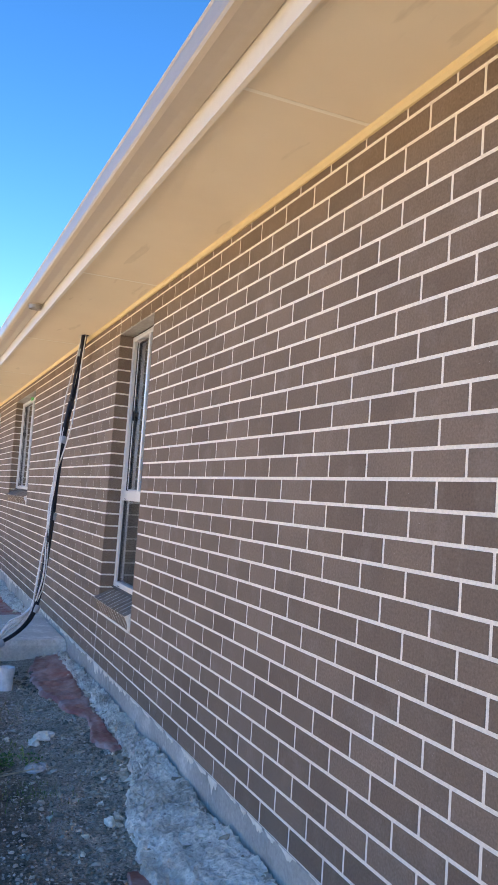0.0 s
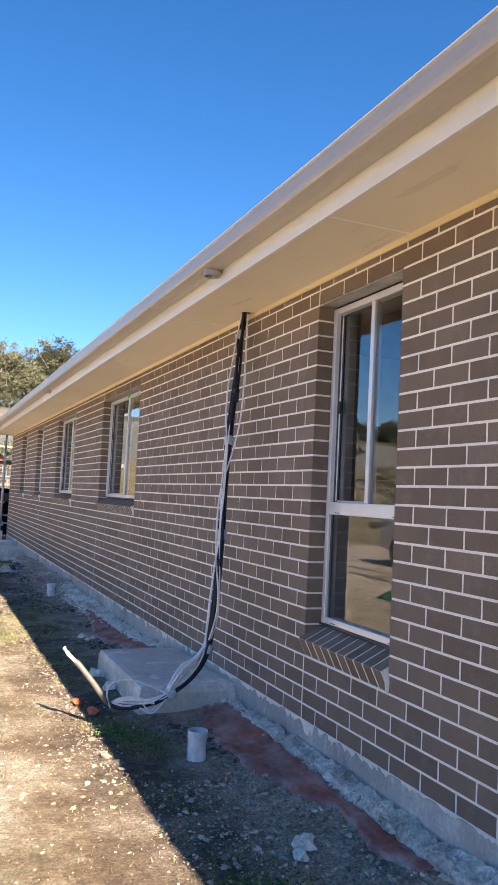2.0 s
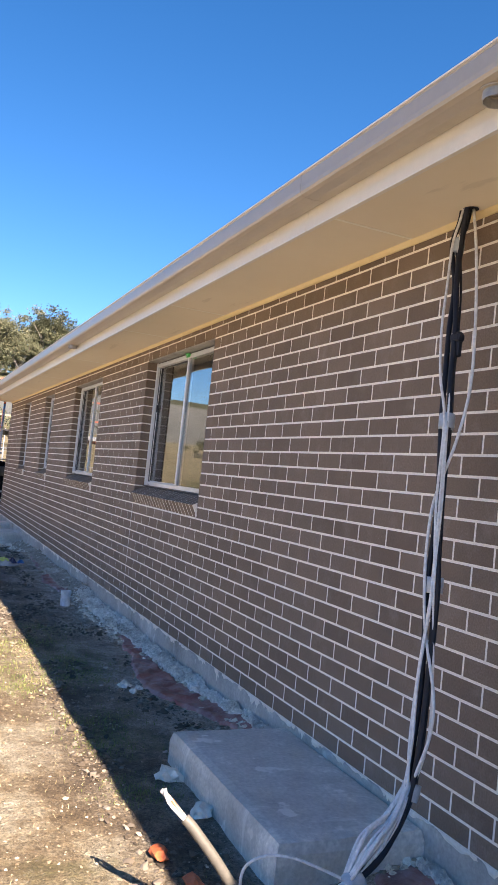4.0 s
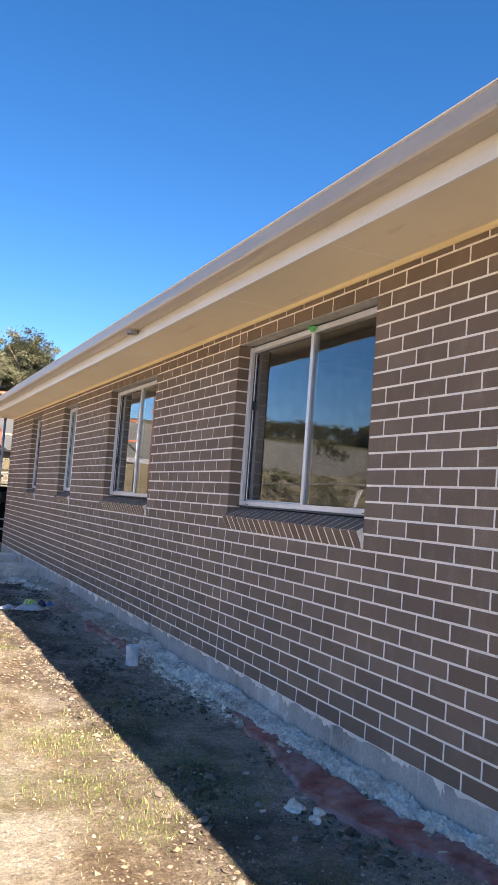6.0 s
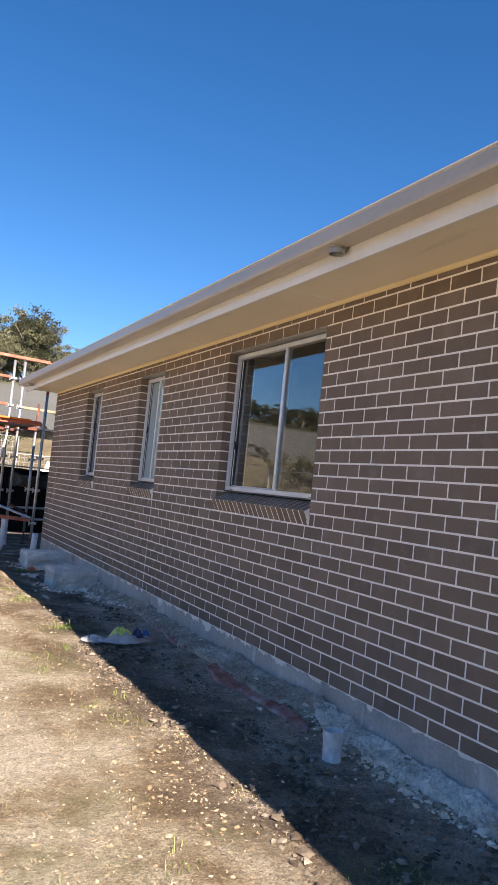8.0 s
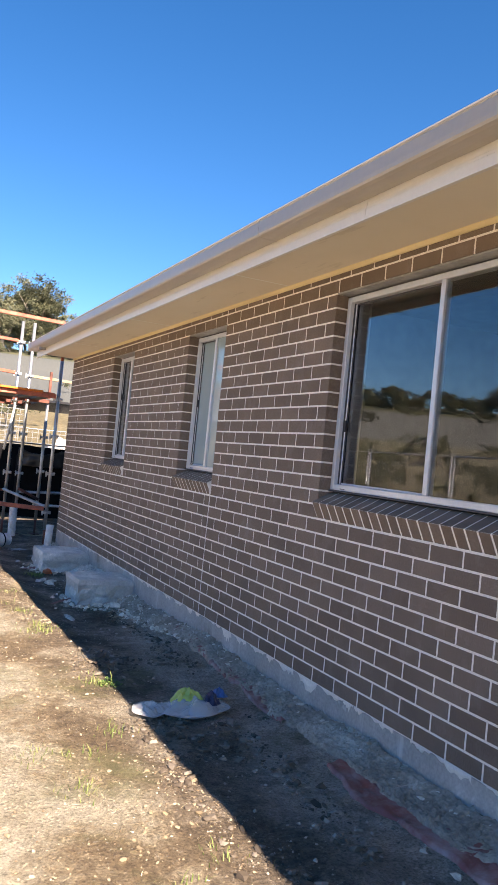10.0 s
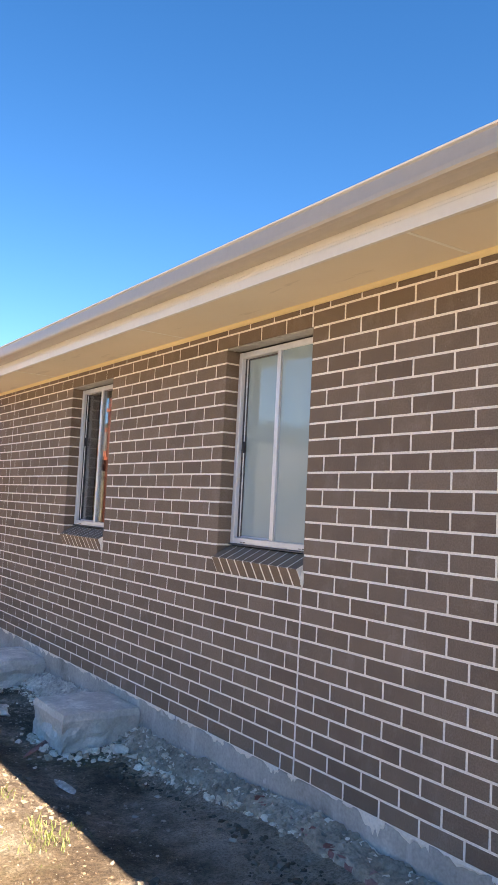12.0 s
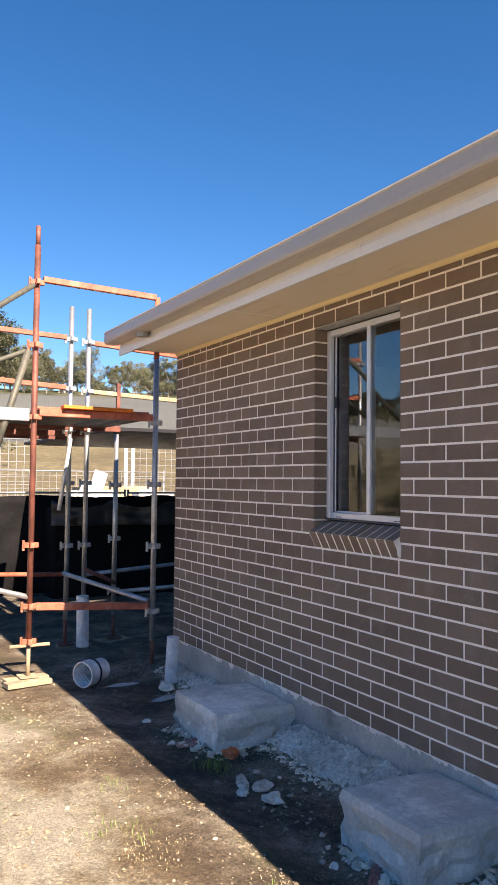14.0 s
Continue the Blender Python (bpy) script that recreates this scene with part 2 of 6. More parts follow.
M_SHEET = speckled("silver black plastic sheet", (0.035, 0.036, 0.038), (0.015, 0.015, 0.017), (0.12, 0.125, 0.13), 10, 0.35, 0.0, 0.25, 0.01, 3)
M_WRAP = speckled("white wrapping", (0.80, 0.80, 0.80), (0.66, 0.66, 0.66), (0.86, 0.86, 0.86), 10, 0.6)
M_TERRACOTTA = speckled("orange plastic", (0.66, 0.16, 0.06), (0.5, 0.11, 0.04), (0.75, 0.25, 0.12), 30, 0.55)
M_GREENTAG = speckled("green tape", (0.12, 0.72, 0.22), (0.1, 0.6, 0.18), (0.2, 0.8, 0.3), 50, 0.5)
M_BLUE = speckled("blue plastic", (0.05, 0.17, 0.42), (0.03, 0.12, 0.3), (0.1, 0.25, 0.52), 25, 0.35)
M_NAVY = speckled("navy print", (0.02, 0.025, 0.09), (0.015, 0.02, 0.06), (0.04, 0.05, 0.14), 25, 0.4)
M_LIME = speckled("lime plastic", (0.55, 0.62, 0.14), (0.44, 0.52, 0.10), (0.66, 0.72, 0.25), 25, 0.4)
# The dimness of the unlit rooms is put into this low grey.
M_PLASTER = speckled("dimmed grey plasterboard", (0.19, 0.19, 0.185), (0.15, 0.15, 0.147), (0.23, 0.23, 0.225), 10, 0.9)
M_REVEAL = speckled("pale reveal lining", (0.62, 0.60, 0.56), (0.55, 0.53, 0.49), (0.68, 0.66, 0.62), 10, 0.8)
M_ROOF = speckled("grey roof sheet", (0.22, 0.23, 0.24), (0.19, 0.20, 0.21), (0.26, 0.27, 0.28), 10, 0.5, 0.2)


def membrane_material():
    k = Nodes("red membrane", 0.45)
    k.world_co()
    dust = k.ramp(k.noise(5, 6, 0.7), [(0.44, (0.06, 0.06, 0.06)), (0.70, (0.6, 0.6, 0.6))])
    red = k.ramp(k.noise(3, 3), [(0.3, (0.17, 0.040, 0.034)), (0.6, (0.27, 0.062, 0.048)), (0.8, (0.42, 0.085, 0.04))])
    k.color(k.mix(dust, red, (0.56, 0.48, 0.46)))
    k.bump(k.noise(14, 4), 0.5, 0.012)
    return k.m


M_MEMBRANE = membrane_material()


def bag_material():
    k = Nodes("clear plastic bag", 0.25)
    k.b.inputs["Base Color"].default_value = (0.72, 0.74, 0.74, 1)
    k.b.inputs["Alpha"].default_value = 0.5
    k.bump(k.noise(30, 4), 0.8, 0.01)
    return k.m


M_BAG = bag_material()


def glass_material(name, frosted):
    k = Nodes(name, 0.32 if frosted else 0.0)
    k.b.inputs["Base Color"].default_value = (0.80, 0.88, 0.90, 1) if frosted else (0.80, 0.85, 0.87, 1)
    if frosted:
        t = k.t
        d = t.nodes.new("ShaderNodeBsdfPrincipled")
        d.inputs["Base Color"].default_value = (0.33, 0.43, 0.45, 1)
        d.inputs["Roughness"].default_value = 0.06
        d.inputs["IOR"].default_value = 1.7
        t.links.new(d.outputs[0], t.nodes["Material Output"].inputs[0])
    else:
        k.b.inputs["Transmission Weight"].default_value = 1.0
        k.b.inputs["IOR"].default_value = 1.62
    return k.m


M_GLASS = glass_material("window glass", False)
M_FROST = glass_material("obscure glass", True)


def ground_material():
    k = Nodes("building site soil", 0.95)
    x = k.axis(0)
    wob = k.noise(1.1, 5)
    # grey wet gravel against the wall, tan clay further out
    edge = k.math("ADD", x, k.math("MULTIPLY", wob, 0.9))
    near = k.ramp(k.math("MULTIPLY", k.math("ADD", edge, 0.95), 1.7), [(0.0, (0, 0, 0)), (1.0, (1, 1, 1))])
    outward = k.math("MULTIPLY", k.math("SUBTRACT", k.math("MULTIPLY", k.math("ADD", x, 1.0), -1.1, False), 0.5), 0.20)
    outward = k.math("MINIMUM", k.math("MAXIMUM", outward, -0.08), 0.11)
    tan = k.ramp(k.math("ADD", k.noise(1.3, 8, 0.72), outward), [(0.30, (0.13, 0.088, 0.050)), (0.42, (0.22, 0.158, 0.092)), (0.49, (0.34, 0.270, 0.175)), (0.56, (0.46, 0.405, 0.30)), (0.66, (0.60, 0.55, 0.44))])
    fine = k.mix(1.0, k.ramp(k.noise(17, 6, 0.8), [(0.32, (0.60, 0.58, 0.55)), (0.5, (0.95, 0.95, 0.95)), (0.68, (1.22, 1.2, 1.16))]), k.ramp(k.noise(75, 4, 0.8), [(0.36, (0.55, 0.53, 0.50)), (0.5, (1.0, 1.0, 1.0)), (0.66, (1.3, 1.28, 1.25))]), "MULTIPLY")
    tan = k.mix(1.0, tan, fine, "MULTIPLY")
    dark_soil = k.ramp(k.noise(2.6, 7, 0.7), [(0.34, (0.085, 0.064, 0.046)), (0.46, (0.165, 0.130, 0.098)), (0.58, (0.31, 0.265, 0.21)), (0.72, (0.54, 0.48, 0.40))])
    dusty = k.ramp(k.noise(3.1, 7, 0.72), [(0.34, (0.23, 0.19, 0.15)), (0.46, (0.43, 0.38, 0.31)), (0.58, (0.56, 0.51, 0.43)), (0.70, (0.74, 0.69, 0.61))])
    belt = k.ramp(k.math("ADD", k.math("ADD", x, 0.5), k.math("SUBTRACT", k.math("MULTIPLY", k.noise(1.4, 5), 0.75), k.math("MULTIPLY", k.math("SUBTRACT", k.axis(1), 15.0), 0.12, True))), [(0.10, (0, 0, 0)), (0.32, (1, 1, 1))])
    house_end = k.math("SUBTRACT", 1.0, k.math("MULTIPLY", k.math("SUBTRACT", k.axis(1), 20.6), 2.5, True))
    grey = k.mix(k.math("MULTIPLY", belt, house_end), dark_soil, dusty)
    grey = k.mix(1.0, grey, fine, "MULTIPLY")
    yard = k.ramp(k.math("MULTIPLY", k.math("ADD", x, k.math("MULTIPLY", wob, 1.5)), -0.1), [(0.30, (0, 0, 0)), (0.44, (1, 1, 1))])
    tan = k.mix(yard, tan, k.mix(1.0, k.ramp(k.noise(0.7, 6), [(0.3, (0.50, 0.43, 0.33)), (0.65, (0.70, 0.63, 0.51))]), fine, "MULTIPLY"))
    c = k.mix(near, tan, grey)
    # crumbs of pale clay and dark organic bits
    chip = k.ramp(k.noise(52, 4, 0.7), [(0.58, (0, 0, 0)), (0.66, (1, 1, 1))])
    gate = k.ramp(k.noise(4.2, 5), [(0.44, (0, 0, 0)), (0.62, (0.5, 0.5, 0.5))])
    c = k.mix(k.math("MULTIPLY", chip, gate), c, (0.62, 0.58, 0.50))
    dots = k.ramp(k.voronoi(65), [(0.0, (1, 1, 1)), (0.1, (1, 1, 1)), (0.16, (0, 0, 0))])
    gate2 = k.ramp(k.noise(2.1, 4), [(0.45, (0, 0, 0)), (0.6, (0.7, 0.7, 0.7))])
    c = k.mix(k.math("MULTIPLY", dots, gate2), c, (0.10, 0.075, 0.045))
    # moss and grass film
    moss = k.ramp(k.noise(0.9, 6, 0.7), [(0.56, (0, 0, 0)), (0.68, (0.6, 0.6, 0.6))])
    c = k.mix(moss, c, (0.15, 0.16, 0.06))
    # straw field and bare hillside far away
    pos = k.t.nodes.new("ShaderNodeVectorMath")
    pos.operation = "DISTANCE"
    k.t.links.new(k.co, pos.inputs[0])
    pos.inputs[1].default_value = (-2, 10, 0)
    far = pos.outputs["Value"]
    straw = k.ramp(k.noise(0.12, 6, 0.65), [(0.3, (0.22, 0.190, 0.120)), (0.5, (0.32, 0.280, 0.19)), (0.75, (0.42, 0.385, 0.28))])
    hill = k.ramp(k.noise(0.05, 5), [(0.3, (0.155, 0.160, 0.150)), (0.7, (0.205, 0.205, 0.185))])
    scrub = k.ramp(k.noise(0.6, 6), [(0.35, (0.035, 0.045, 0.022)), (0.65, (0.13, 0.125, 0.065))])
    f1 = k.ramp(k.math("MULTIPLY", far, 0.01), [(0.17, (0, 0, 0)), (0.21, (1, 1, 1))])
    f2 = k.ramp(k.math("MULTIPLY", far, 0.01), [(0.690, (0, 0, 0)), (0.700, (1, 1, 1))])
    f3 = k.ramp(k.math("MULTIPLY", far, 0.005), [(0.545, (0, 0, 0)), (0.552, (1, 1, 1))])
    tuft = k.ramp(k.noise(2.2, 5, 0.75), [(0.40, (0.62, 0.64, 0.60)), (0.60, (1.08, 1.06, 1.04))])
    straw = k.mix(1.0, straw, tuft, "MULTIPLY")
    north = k.ramp(k.math("MULTIPLY", k.math("ADD", x, 40.0), 0.02), [(0.2, (0, 0, 0)), (0.6, (1, 1, 1))])
    straw = k.mix(north, straw, k.mix(1.0, straw, (0.66, 0.62, 0.50), "MULTIPLY"))
    c = k.mix(f1, c, straw)
    c = k.mix(f2, c, k.mix(north, hill, k.mix(1.0, hill, (0.62, 0.66, 0.68), "MULTIPLY")))
    c = k.mix(f3, c, scrub)
    k.color(c)
    clods = k.ramp(k.noise(38, 5, 0.8), [(0.40, (0, 0, 0)), (0.62, (1, 1, 1))])
    h = k.mix(0.35, k.mix(0.5, k.noise(20, 6, 0.75), k.noise(6, 5)), clods)
    k.bump(h, 1.0, 0.045)
    return k.m


M_GROUND = ground_material()


def leaf_material(name, a, b, c):
    k = Nodes(name, 0.7)
    r = k.island()
    k.color(k.ramp(r, [(0.0, a), (0.5, b), (1.0, c)]))
    k.b.inputs["Subsurface Weight"].default_value = 0.0
    return k.m


M_GUM = leaf_material("gum leaves", (0.045, 0.055, 0.028), (0.095, 0.105, 0.055), (0.17, 0.16, 0.095))
M_GRASS = leaf_material("green grass", (0.10, 0.16, 0.03), (0.18, 0.24, 0.06), (0.32, 0.30, 0.12))
M_WEED = leaf_material("broad weed leaves", (0.05, 0.11, 0.03), (0.10, 0.19, 0.045), (0.20, 0.29, 0.08))
M_DRY = leaf_material("dry straw", (0.34, 0.26, 0.13), (0.50, 0.40, 0.22), (0.62, 0.54, 0.34))
M_STRAW = speckled("grey straw stalk", (0.42, 0.36, 0.26), (0.28, 0.23, 0.16), (0.55, 0.49, 0.38), 30, 0.9)
M_BARK = speckled("gum bark", (0.34, 0.30, 0.25), (0.18, 0.15, 0.12), (0.52, 0.49, 0.43), 12, 0.9)


def stone_material():
    k = Nodes("gravel stones", 0.93)
    k.color(k.ramp(k.island(), [(0.0, (0.16, 0.145, 0.12)), (0.35, (0.34, 0.31, 0.26)), (0.85, (0.46, 0.42, 0.35)), (1.0, (0.60, 0.56, 0.48))]))
    k.bump(k.noise(60, 3), 0.4, 0.004)
    return k.m


M_STONE = stone_material()


# ---- mesh helpers ----
def finish(name, bm, material, parent=None, label="", smooth=False):
    me = bpy.data.meshes.new(name)
    bmesh.ops.recalc_face_normals(bm, faces=bm.faces)
    bm.to_mesh(me)
    bm.free()
    me.materials.append(material)
    if smooth:
        me.polygons.foreach_set("use_smooth", [True] * len(me.polygons))
    ob = new(name, me)
    ob.parent = parent
    return tagged(ob, label)


def raw(name, verts, faces, material, parent=None, smooth=False):
    me = bpy.data.meshes.new(name)
    me.from_pydata([tuple(v) for v in verts], [], faces)
    me.materials.append(material)
    me.update()
    if smooth:
        me.polygons.foreach_set("use_smooth", [True] * len(me.polygons))
    ob = new(name, me)
    ob.parent = parent
    return ob


def add_box(bm, a, b, bevel=0.0):
    x0, y0, z0 = a
    x1, y1, z1 = b
    v = [bm.verts.new((x, y, z)) for x in (x0, x1) for y in (y0, y1) for z in (z0, z1)]
    fs = [bm.faces.new([v[i] for i in f]) for f in ((0, 1, 3, 2), (4, 6, 7, 5), (0, 4, 5, 1), (2, 3, 7, 6), (0, 2, 6, 4), (1, 5, 7, 3))]
    if bevel:
        es = list({e for f in fs for e in f.edges})
        bmesh.ops.bevel(bm, geom=es, offset=bevel, segments=1, affect="EDGES")


def block(name, a, b, material, parent=None, label="", bevel=0.002):
    bm = bmesh.new()
    add_box(bm, a, b, bevel)
    return finish(name, bm, material, parent, label)


def thing(name, at, label, category, group="", kind=""):
    e = new(name)
    e.empty_display_size = 0.1
    e.location = at
    return tagged(e, label, category, group, kind)


def local(ob, parent):
    """Hang ob, built in world places, under a parent that stands elsewhere."""
    ob.parent = parent
    ob.matrix_parent_inverse = Matrix.Translation(-Vector(parent_place(parent)))
    return ob


def parent_place(p):
    v = Vector(p.location)
    q = p.parent
    while q is not None:
        v = v + Vector(q.location)
        q = q.parent
    return v


def sweep(name, pts, radius, material, sides=8, smooth_path=4, closed_ends=True, radii=None):
    """A round bar or cable through the points."""
    P = [Vector(p) for p in pts]
    if smooth_path > 1 and len(P) > 2:
        Q = []
        for i in range(len(P) - 1):
            p0, p1, p2, p3 = P[max(i - 1, 0)], P[i], P[i + 1], P[min(i + 2, len(P) - 1)]
            for s in range(smooth_path):
                t = s / smooth_path
                Q.append(0.5 * ((2 * p1) + (p2 - p0) * t + (2 * p0 - 5 * p1 + 4 * p2 - p3) * t * t + (3 * p1 - p0 - 3 * p2 + p3) * t ** 3))
        Q.append(P[-1])
        P = Q
    verts, faces = [], []
    side = None
    for i, p in enumerate(P):
        d = (P[min(i + 1, len(P) - 1)] - P[max(i - 1, 0)]).normalized()
        if side is None:
            side = d.orthogonal().normalized()
        side = (side - d * side.dot(d)).normalized()
        up = d.cross(side)
        r = radius if radii is None else np.interp(i / (len(P) - 1), np.linspace(0, 1, len(radii)), radii)
        for k in range(sides):
            a = 2 * math.pi * k / sides
            verts.append(p + (side * math.cos(a) + up * math.sin(a)) * r)
    for i in range(len(P) - 1):
        for k in range(sides):
            a, b = i * sides + k, i * sides + (k + 1) % sides
            faces.append((a, b, b + sides, a + sides))
    if closed_ends:
        faces.append(tuple(range(sides - 1, -1, -1)))
        faces.append(tuple(range((len(P) - 1) * sides, len(P) * sides)))
    return raw(name, verts, faces, material, None, True)


def tube(name, a, b, radius, wall, material, sides=20):
    """An open pipe with a wall thickness, from a to b."""
    a, b = Vector(a), Vector(b)
    d = (b - a).normalized()
    s = d.orthogonal().normalized()
    u = d.cross(s)
    verts, faces = [], []
    for p, r in ((a, radius), (b, radius), (b, radius - wall), (a, radius - wall)):
        for k in range(sides):
            t = 2 * math.pi * k / sides
            verts.append(p + (s * math.cos(t) + u * math.sin(t)) * r)
    for i in range(4):
        for k in range(sides):
            k2 = (k + 1) % sides
            faces.append((i * sides + k, i * sides + k2, ((i + 1) % 4) * sides + k2, ((i + 1) % 4) * sides + k))
    ob = raw(name, verts, faces, material, None, False)
    return ob


def value(x, y, z=0.0, s=1.0):
    return noise.noise(Vector((x * s, y * s, z * s)))


def ground_height(x, y):
    """The height of the soil: a low heap along the slab, a small fall past the house's corner, hills far off."""
    h = 0.016 * value(x, y, 0, 1.7) + 0.010 * value(x, y, 3, 5.0) + 0.005 * value(x, y, 7, 16.0)
    wall = max(0.0, 1.0 + x / 0.42) if x < 0 else 1.0
    if -8 < y < 22 and x < 1:
        h += 0.075 * min(wall, 1.0) ** 1.3 * (0.8 + 0.5 * value(0, y, 5, 1.3))
    h -= 0.08 * min(max((y - 18.5) / 2.5, 0.0), 1.0)
    if 15.5 < y < 21.2 and -1.2 < x < 1:
        dug = min((y - 15.5) / 1.6, 1.0) * min((21.2 - y) / 1.0, 1.0) * min((x + 1.2) / 0.45, 1.0) * (1 - 0.65 * min(max(0.0, 1 + x / 0.25), 1.0))
        h -= (0.10 - 0.05 * min(max((y - 18.6) / 1.4, 0.0), 1.0)) * dug * dug * (3 - 2 * dug)
    r = math.hypot(x + 2, y - 10)
    if r > 26:
        t = min((r - 26) / 44, 1.0)
        h += 4.6 * t ** 1.15
        if r > 70:
            a = math.degrees(math.atan2(x + 2, y - 10))
            top = 12.6 if -22 < a < 60 else 10.6
            ease = min(max((a + 35) / 30, 0), 1)
            top = 10.4 + 2.3 * ease * ease * (3 - 2 * ease)
            h += (top - 4.6) * min((r - 70) / 40, 1.0)
            if r > 110:
                h += 9.0 * (1 - math.exp(-(r - 110) / 60)) + 0.8 * value(x, y, 2, 0.02)
    return h


def make_ground():
    def steps(spans):
        out = []
        for a, b, d in spans:
            out += list(np.arange(a, b - 1e-6, d))
        return out + [spans[-1][1]]

    xs = steps([(-420, -120, 25), (-120, -20, 5), (-20, -4.5, 0.8), (-4.5, -2.2, 0.08), (-2.2, 0.1, 0.035), (0.1, 4, 1.3), (4, 20, 4), (20, 120, 5), (120, 420, 25)])
    ys = steps([(-300, -60, 30), (-60, -4, 4), (-4, 0.4, 0.4), (0.4, 17, 0.06), (17, 26, 0.09), (26, 34, 0.6), (34, 160, 4), (160, 460, 25)])
    verts = [(x, y, ground_height(x, y)) for y in ys for x in xs]
    n = len(xs)
    faces = [(j * n + i, j * n + i + 1, (j + 1) * n + i + 1, (j + 1) * n + i) for j in range(len(ys) - 1) for i in range(n - 1)]
    ob = raw("ground", verts, faces, M_GROUND, None, True)
    tagged(ob, "tan clay soil with grey gravel beside the slab", "ground", kind="structure")


make_ground()


# ---- the house ----
slab = block("slab", (0.002, WALL_START, -0.3), (HOUSE_DEPTH, WALL_END - 0.003, SLAB), M_SLAB, None, "", 0.006)
tagged(slab, "grey concrete slab edge under the brick wall", "slab", kind="structure")


def in_window(y0, y1, k):
    """Whether a brick from y0 to y1 in course k lies in an opening; returns the opening."""
    z0 = SLAB + k * COURSE
    for w in WINDOWS:
        bottom = w[2] - 2 * COURSE
        if k < 27 and z0 >= bottom - 0.01 and y1 > w[0] + 1e-4 and y0 < w[1] - 1e-4:
            return w
    return None


def course_bricks(start, end, anchor, k):
    """The bricks of one course of a stretch, cut at its ends and at openings: (y0, y1)."""
    cuts = []
    off = anchor + (PITCH / 2 if k % 2 else 0.0)
    y = off - math.ceil((off - start) / PITCH) * PITCH
    while y < end:
        a, b = max(y, start), min(y + PITCH, end)
        spans = [(a, b)]
        for w in WINDOWS:
            nxt = []
            for s, e in spans:
                if in_window(s, e, k) is w:
                    if s < w[0]:
                        nxt.append((s, w[0]))
                    if e > w[1]:
                        nxt.append((w[1], e))
                else:
                    nxt.append((s, e))
            spans = nxt
        for s, e in spans:
            if e - s > 0.001:
                lo = s + (0.0 if any(abs(s - w[1]) < 1e-4 for w in WINDOWS) and k < 27 and in_window(s - 0.05, s - 0.01, k) else JOINT / 2)
                hi = e - (0.0 if any(abs(e - w[0]) < 1e-4 for w in WINDOWS) and k < 27 and in_window(e + 0.01, e + 0.05, k) else JOINT / 2)
                if abs(e - WALL_END) < 1e-4:
                    hi = e
                cuts.append((lo, hi))
        y += PITCH
    out = []
    for lo, hi in cuts:
        if out and lo - out[-1][1] < 0.02 and (hi - lo < 0.05 or out[-1][1] - out[-1][0] < 0.05):
            out[-1] = (out[-1][0], hi)
        else:
            out.append((lo, hi))
    return out


def brick_verts(length, height=COURSE - JOINT, depth=0.108, c=0.0018):
    """A brick with a chamfered face, its face at x = 0 and its middle at y = z = 0."""
    l, h = length / 2, height / 2
    v = [(0, -l + c, -h + c), (0, l - c, -h + c), (0, l - c, h - c), (0, -l + c, h - c), (c, -l, -h), (c, l, -h), (c, l, h), (c, -l, h), (depth, -l, -h), (depth, l, -h), (depth, l, h), (depth, -l, h)]
    f = [(0, 3, 2, 1), (0, 1, 5, 4), (1, 2, 6, 5), (2, 3, 7, 6), (3, 0, 4, 7), (4, 5, 9, 8), (5, 6, 10, 9), (6, 7, 11, 10), (7, 4, 8, 11), (8, 9, 10, 11)]
    return v, f


def make_wall():
    rng = random.Random(5)
    walls = []
    for i, (a, b, _) in enumerate(STRETCHES):
        # the mortar bed is the wall's own mesh, with the openings left out
        bm = bmesh.new()
        gap = 0.005
        z_top = SOFFIT + 0.05
        edges = sorted({a + gap, b - (gap if i < 4 else 0.004)} | {e for w in WINDOWS for e in w[:2] if a < e < b})
        for s, e in zip(edges, edges[1:]):
            w = next((w for w in WINDOWS if w[0] - 1e-3 <= (s + e) / 2 <= w[1] + 1e-3), None)
            s2 = s + (0.003 if any(abs(s - q[1]) < 1e-3 for q in WINDOWS) else 0)
            e2 = e - (0.003 if any(abs(e - q[0]) < 1e-3 for q in WINDOWS) else 0)
            if w is None:
                add_box(bm, (0.0022, s2, SLAB + 0.001), (0.107, e2, z_top))
            else:
                add_box(bm, (0.0022, s, SLAB + 0.001), (0.107, e, w[2] - 2 * COURSE + 0.006))
                add_box(bm, (0.0022, s, HEAD + 0.006), (0.107, e, z_top))
        ob = finish("wall_%d" % (i + 1), bm, M_MORTAR)
        tagged(ob, "dark brown brick wall with pale flush mortar joints", "wall", kind="structure")
        walls.append(ob)
    return walls


WALLS = make_wall()


def lintels():
    for i, w in enumerate(WINDOWS):
        ob = block("lintel", (0.004, w[0] - 0.1, HEAD - 0.004), (0.105, w[1] + 0.1, HEAD + 0.0045), M_LINTEL, None, "grey galvanised steel lintel above the window", 0.001)
        tagged(ob, category="lintel", group="window lintels")


lintels()


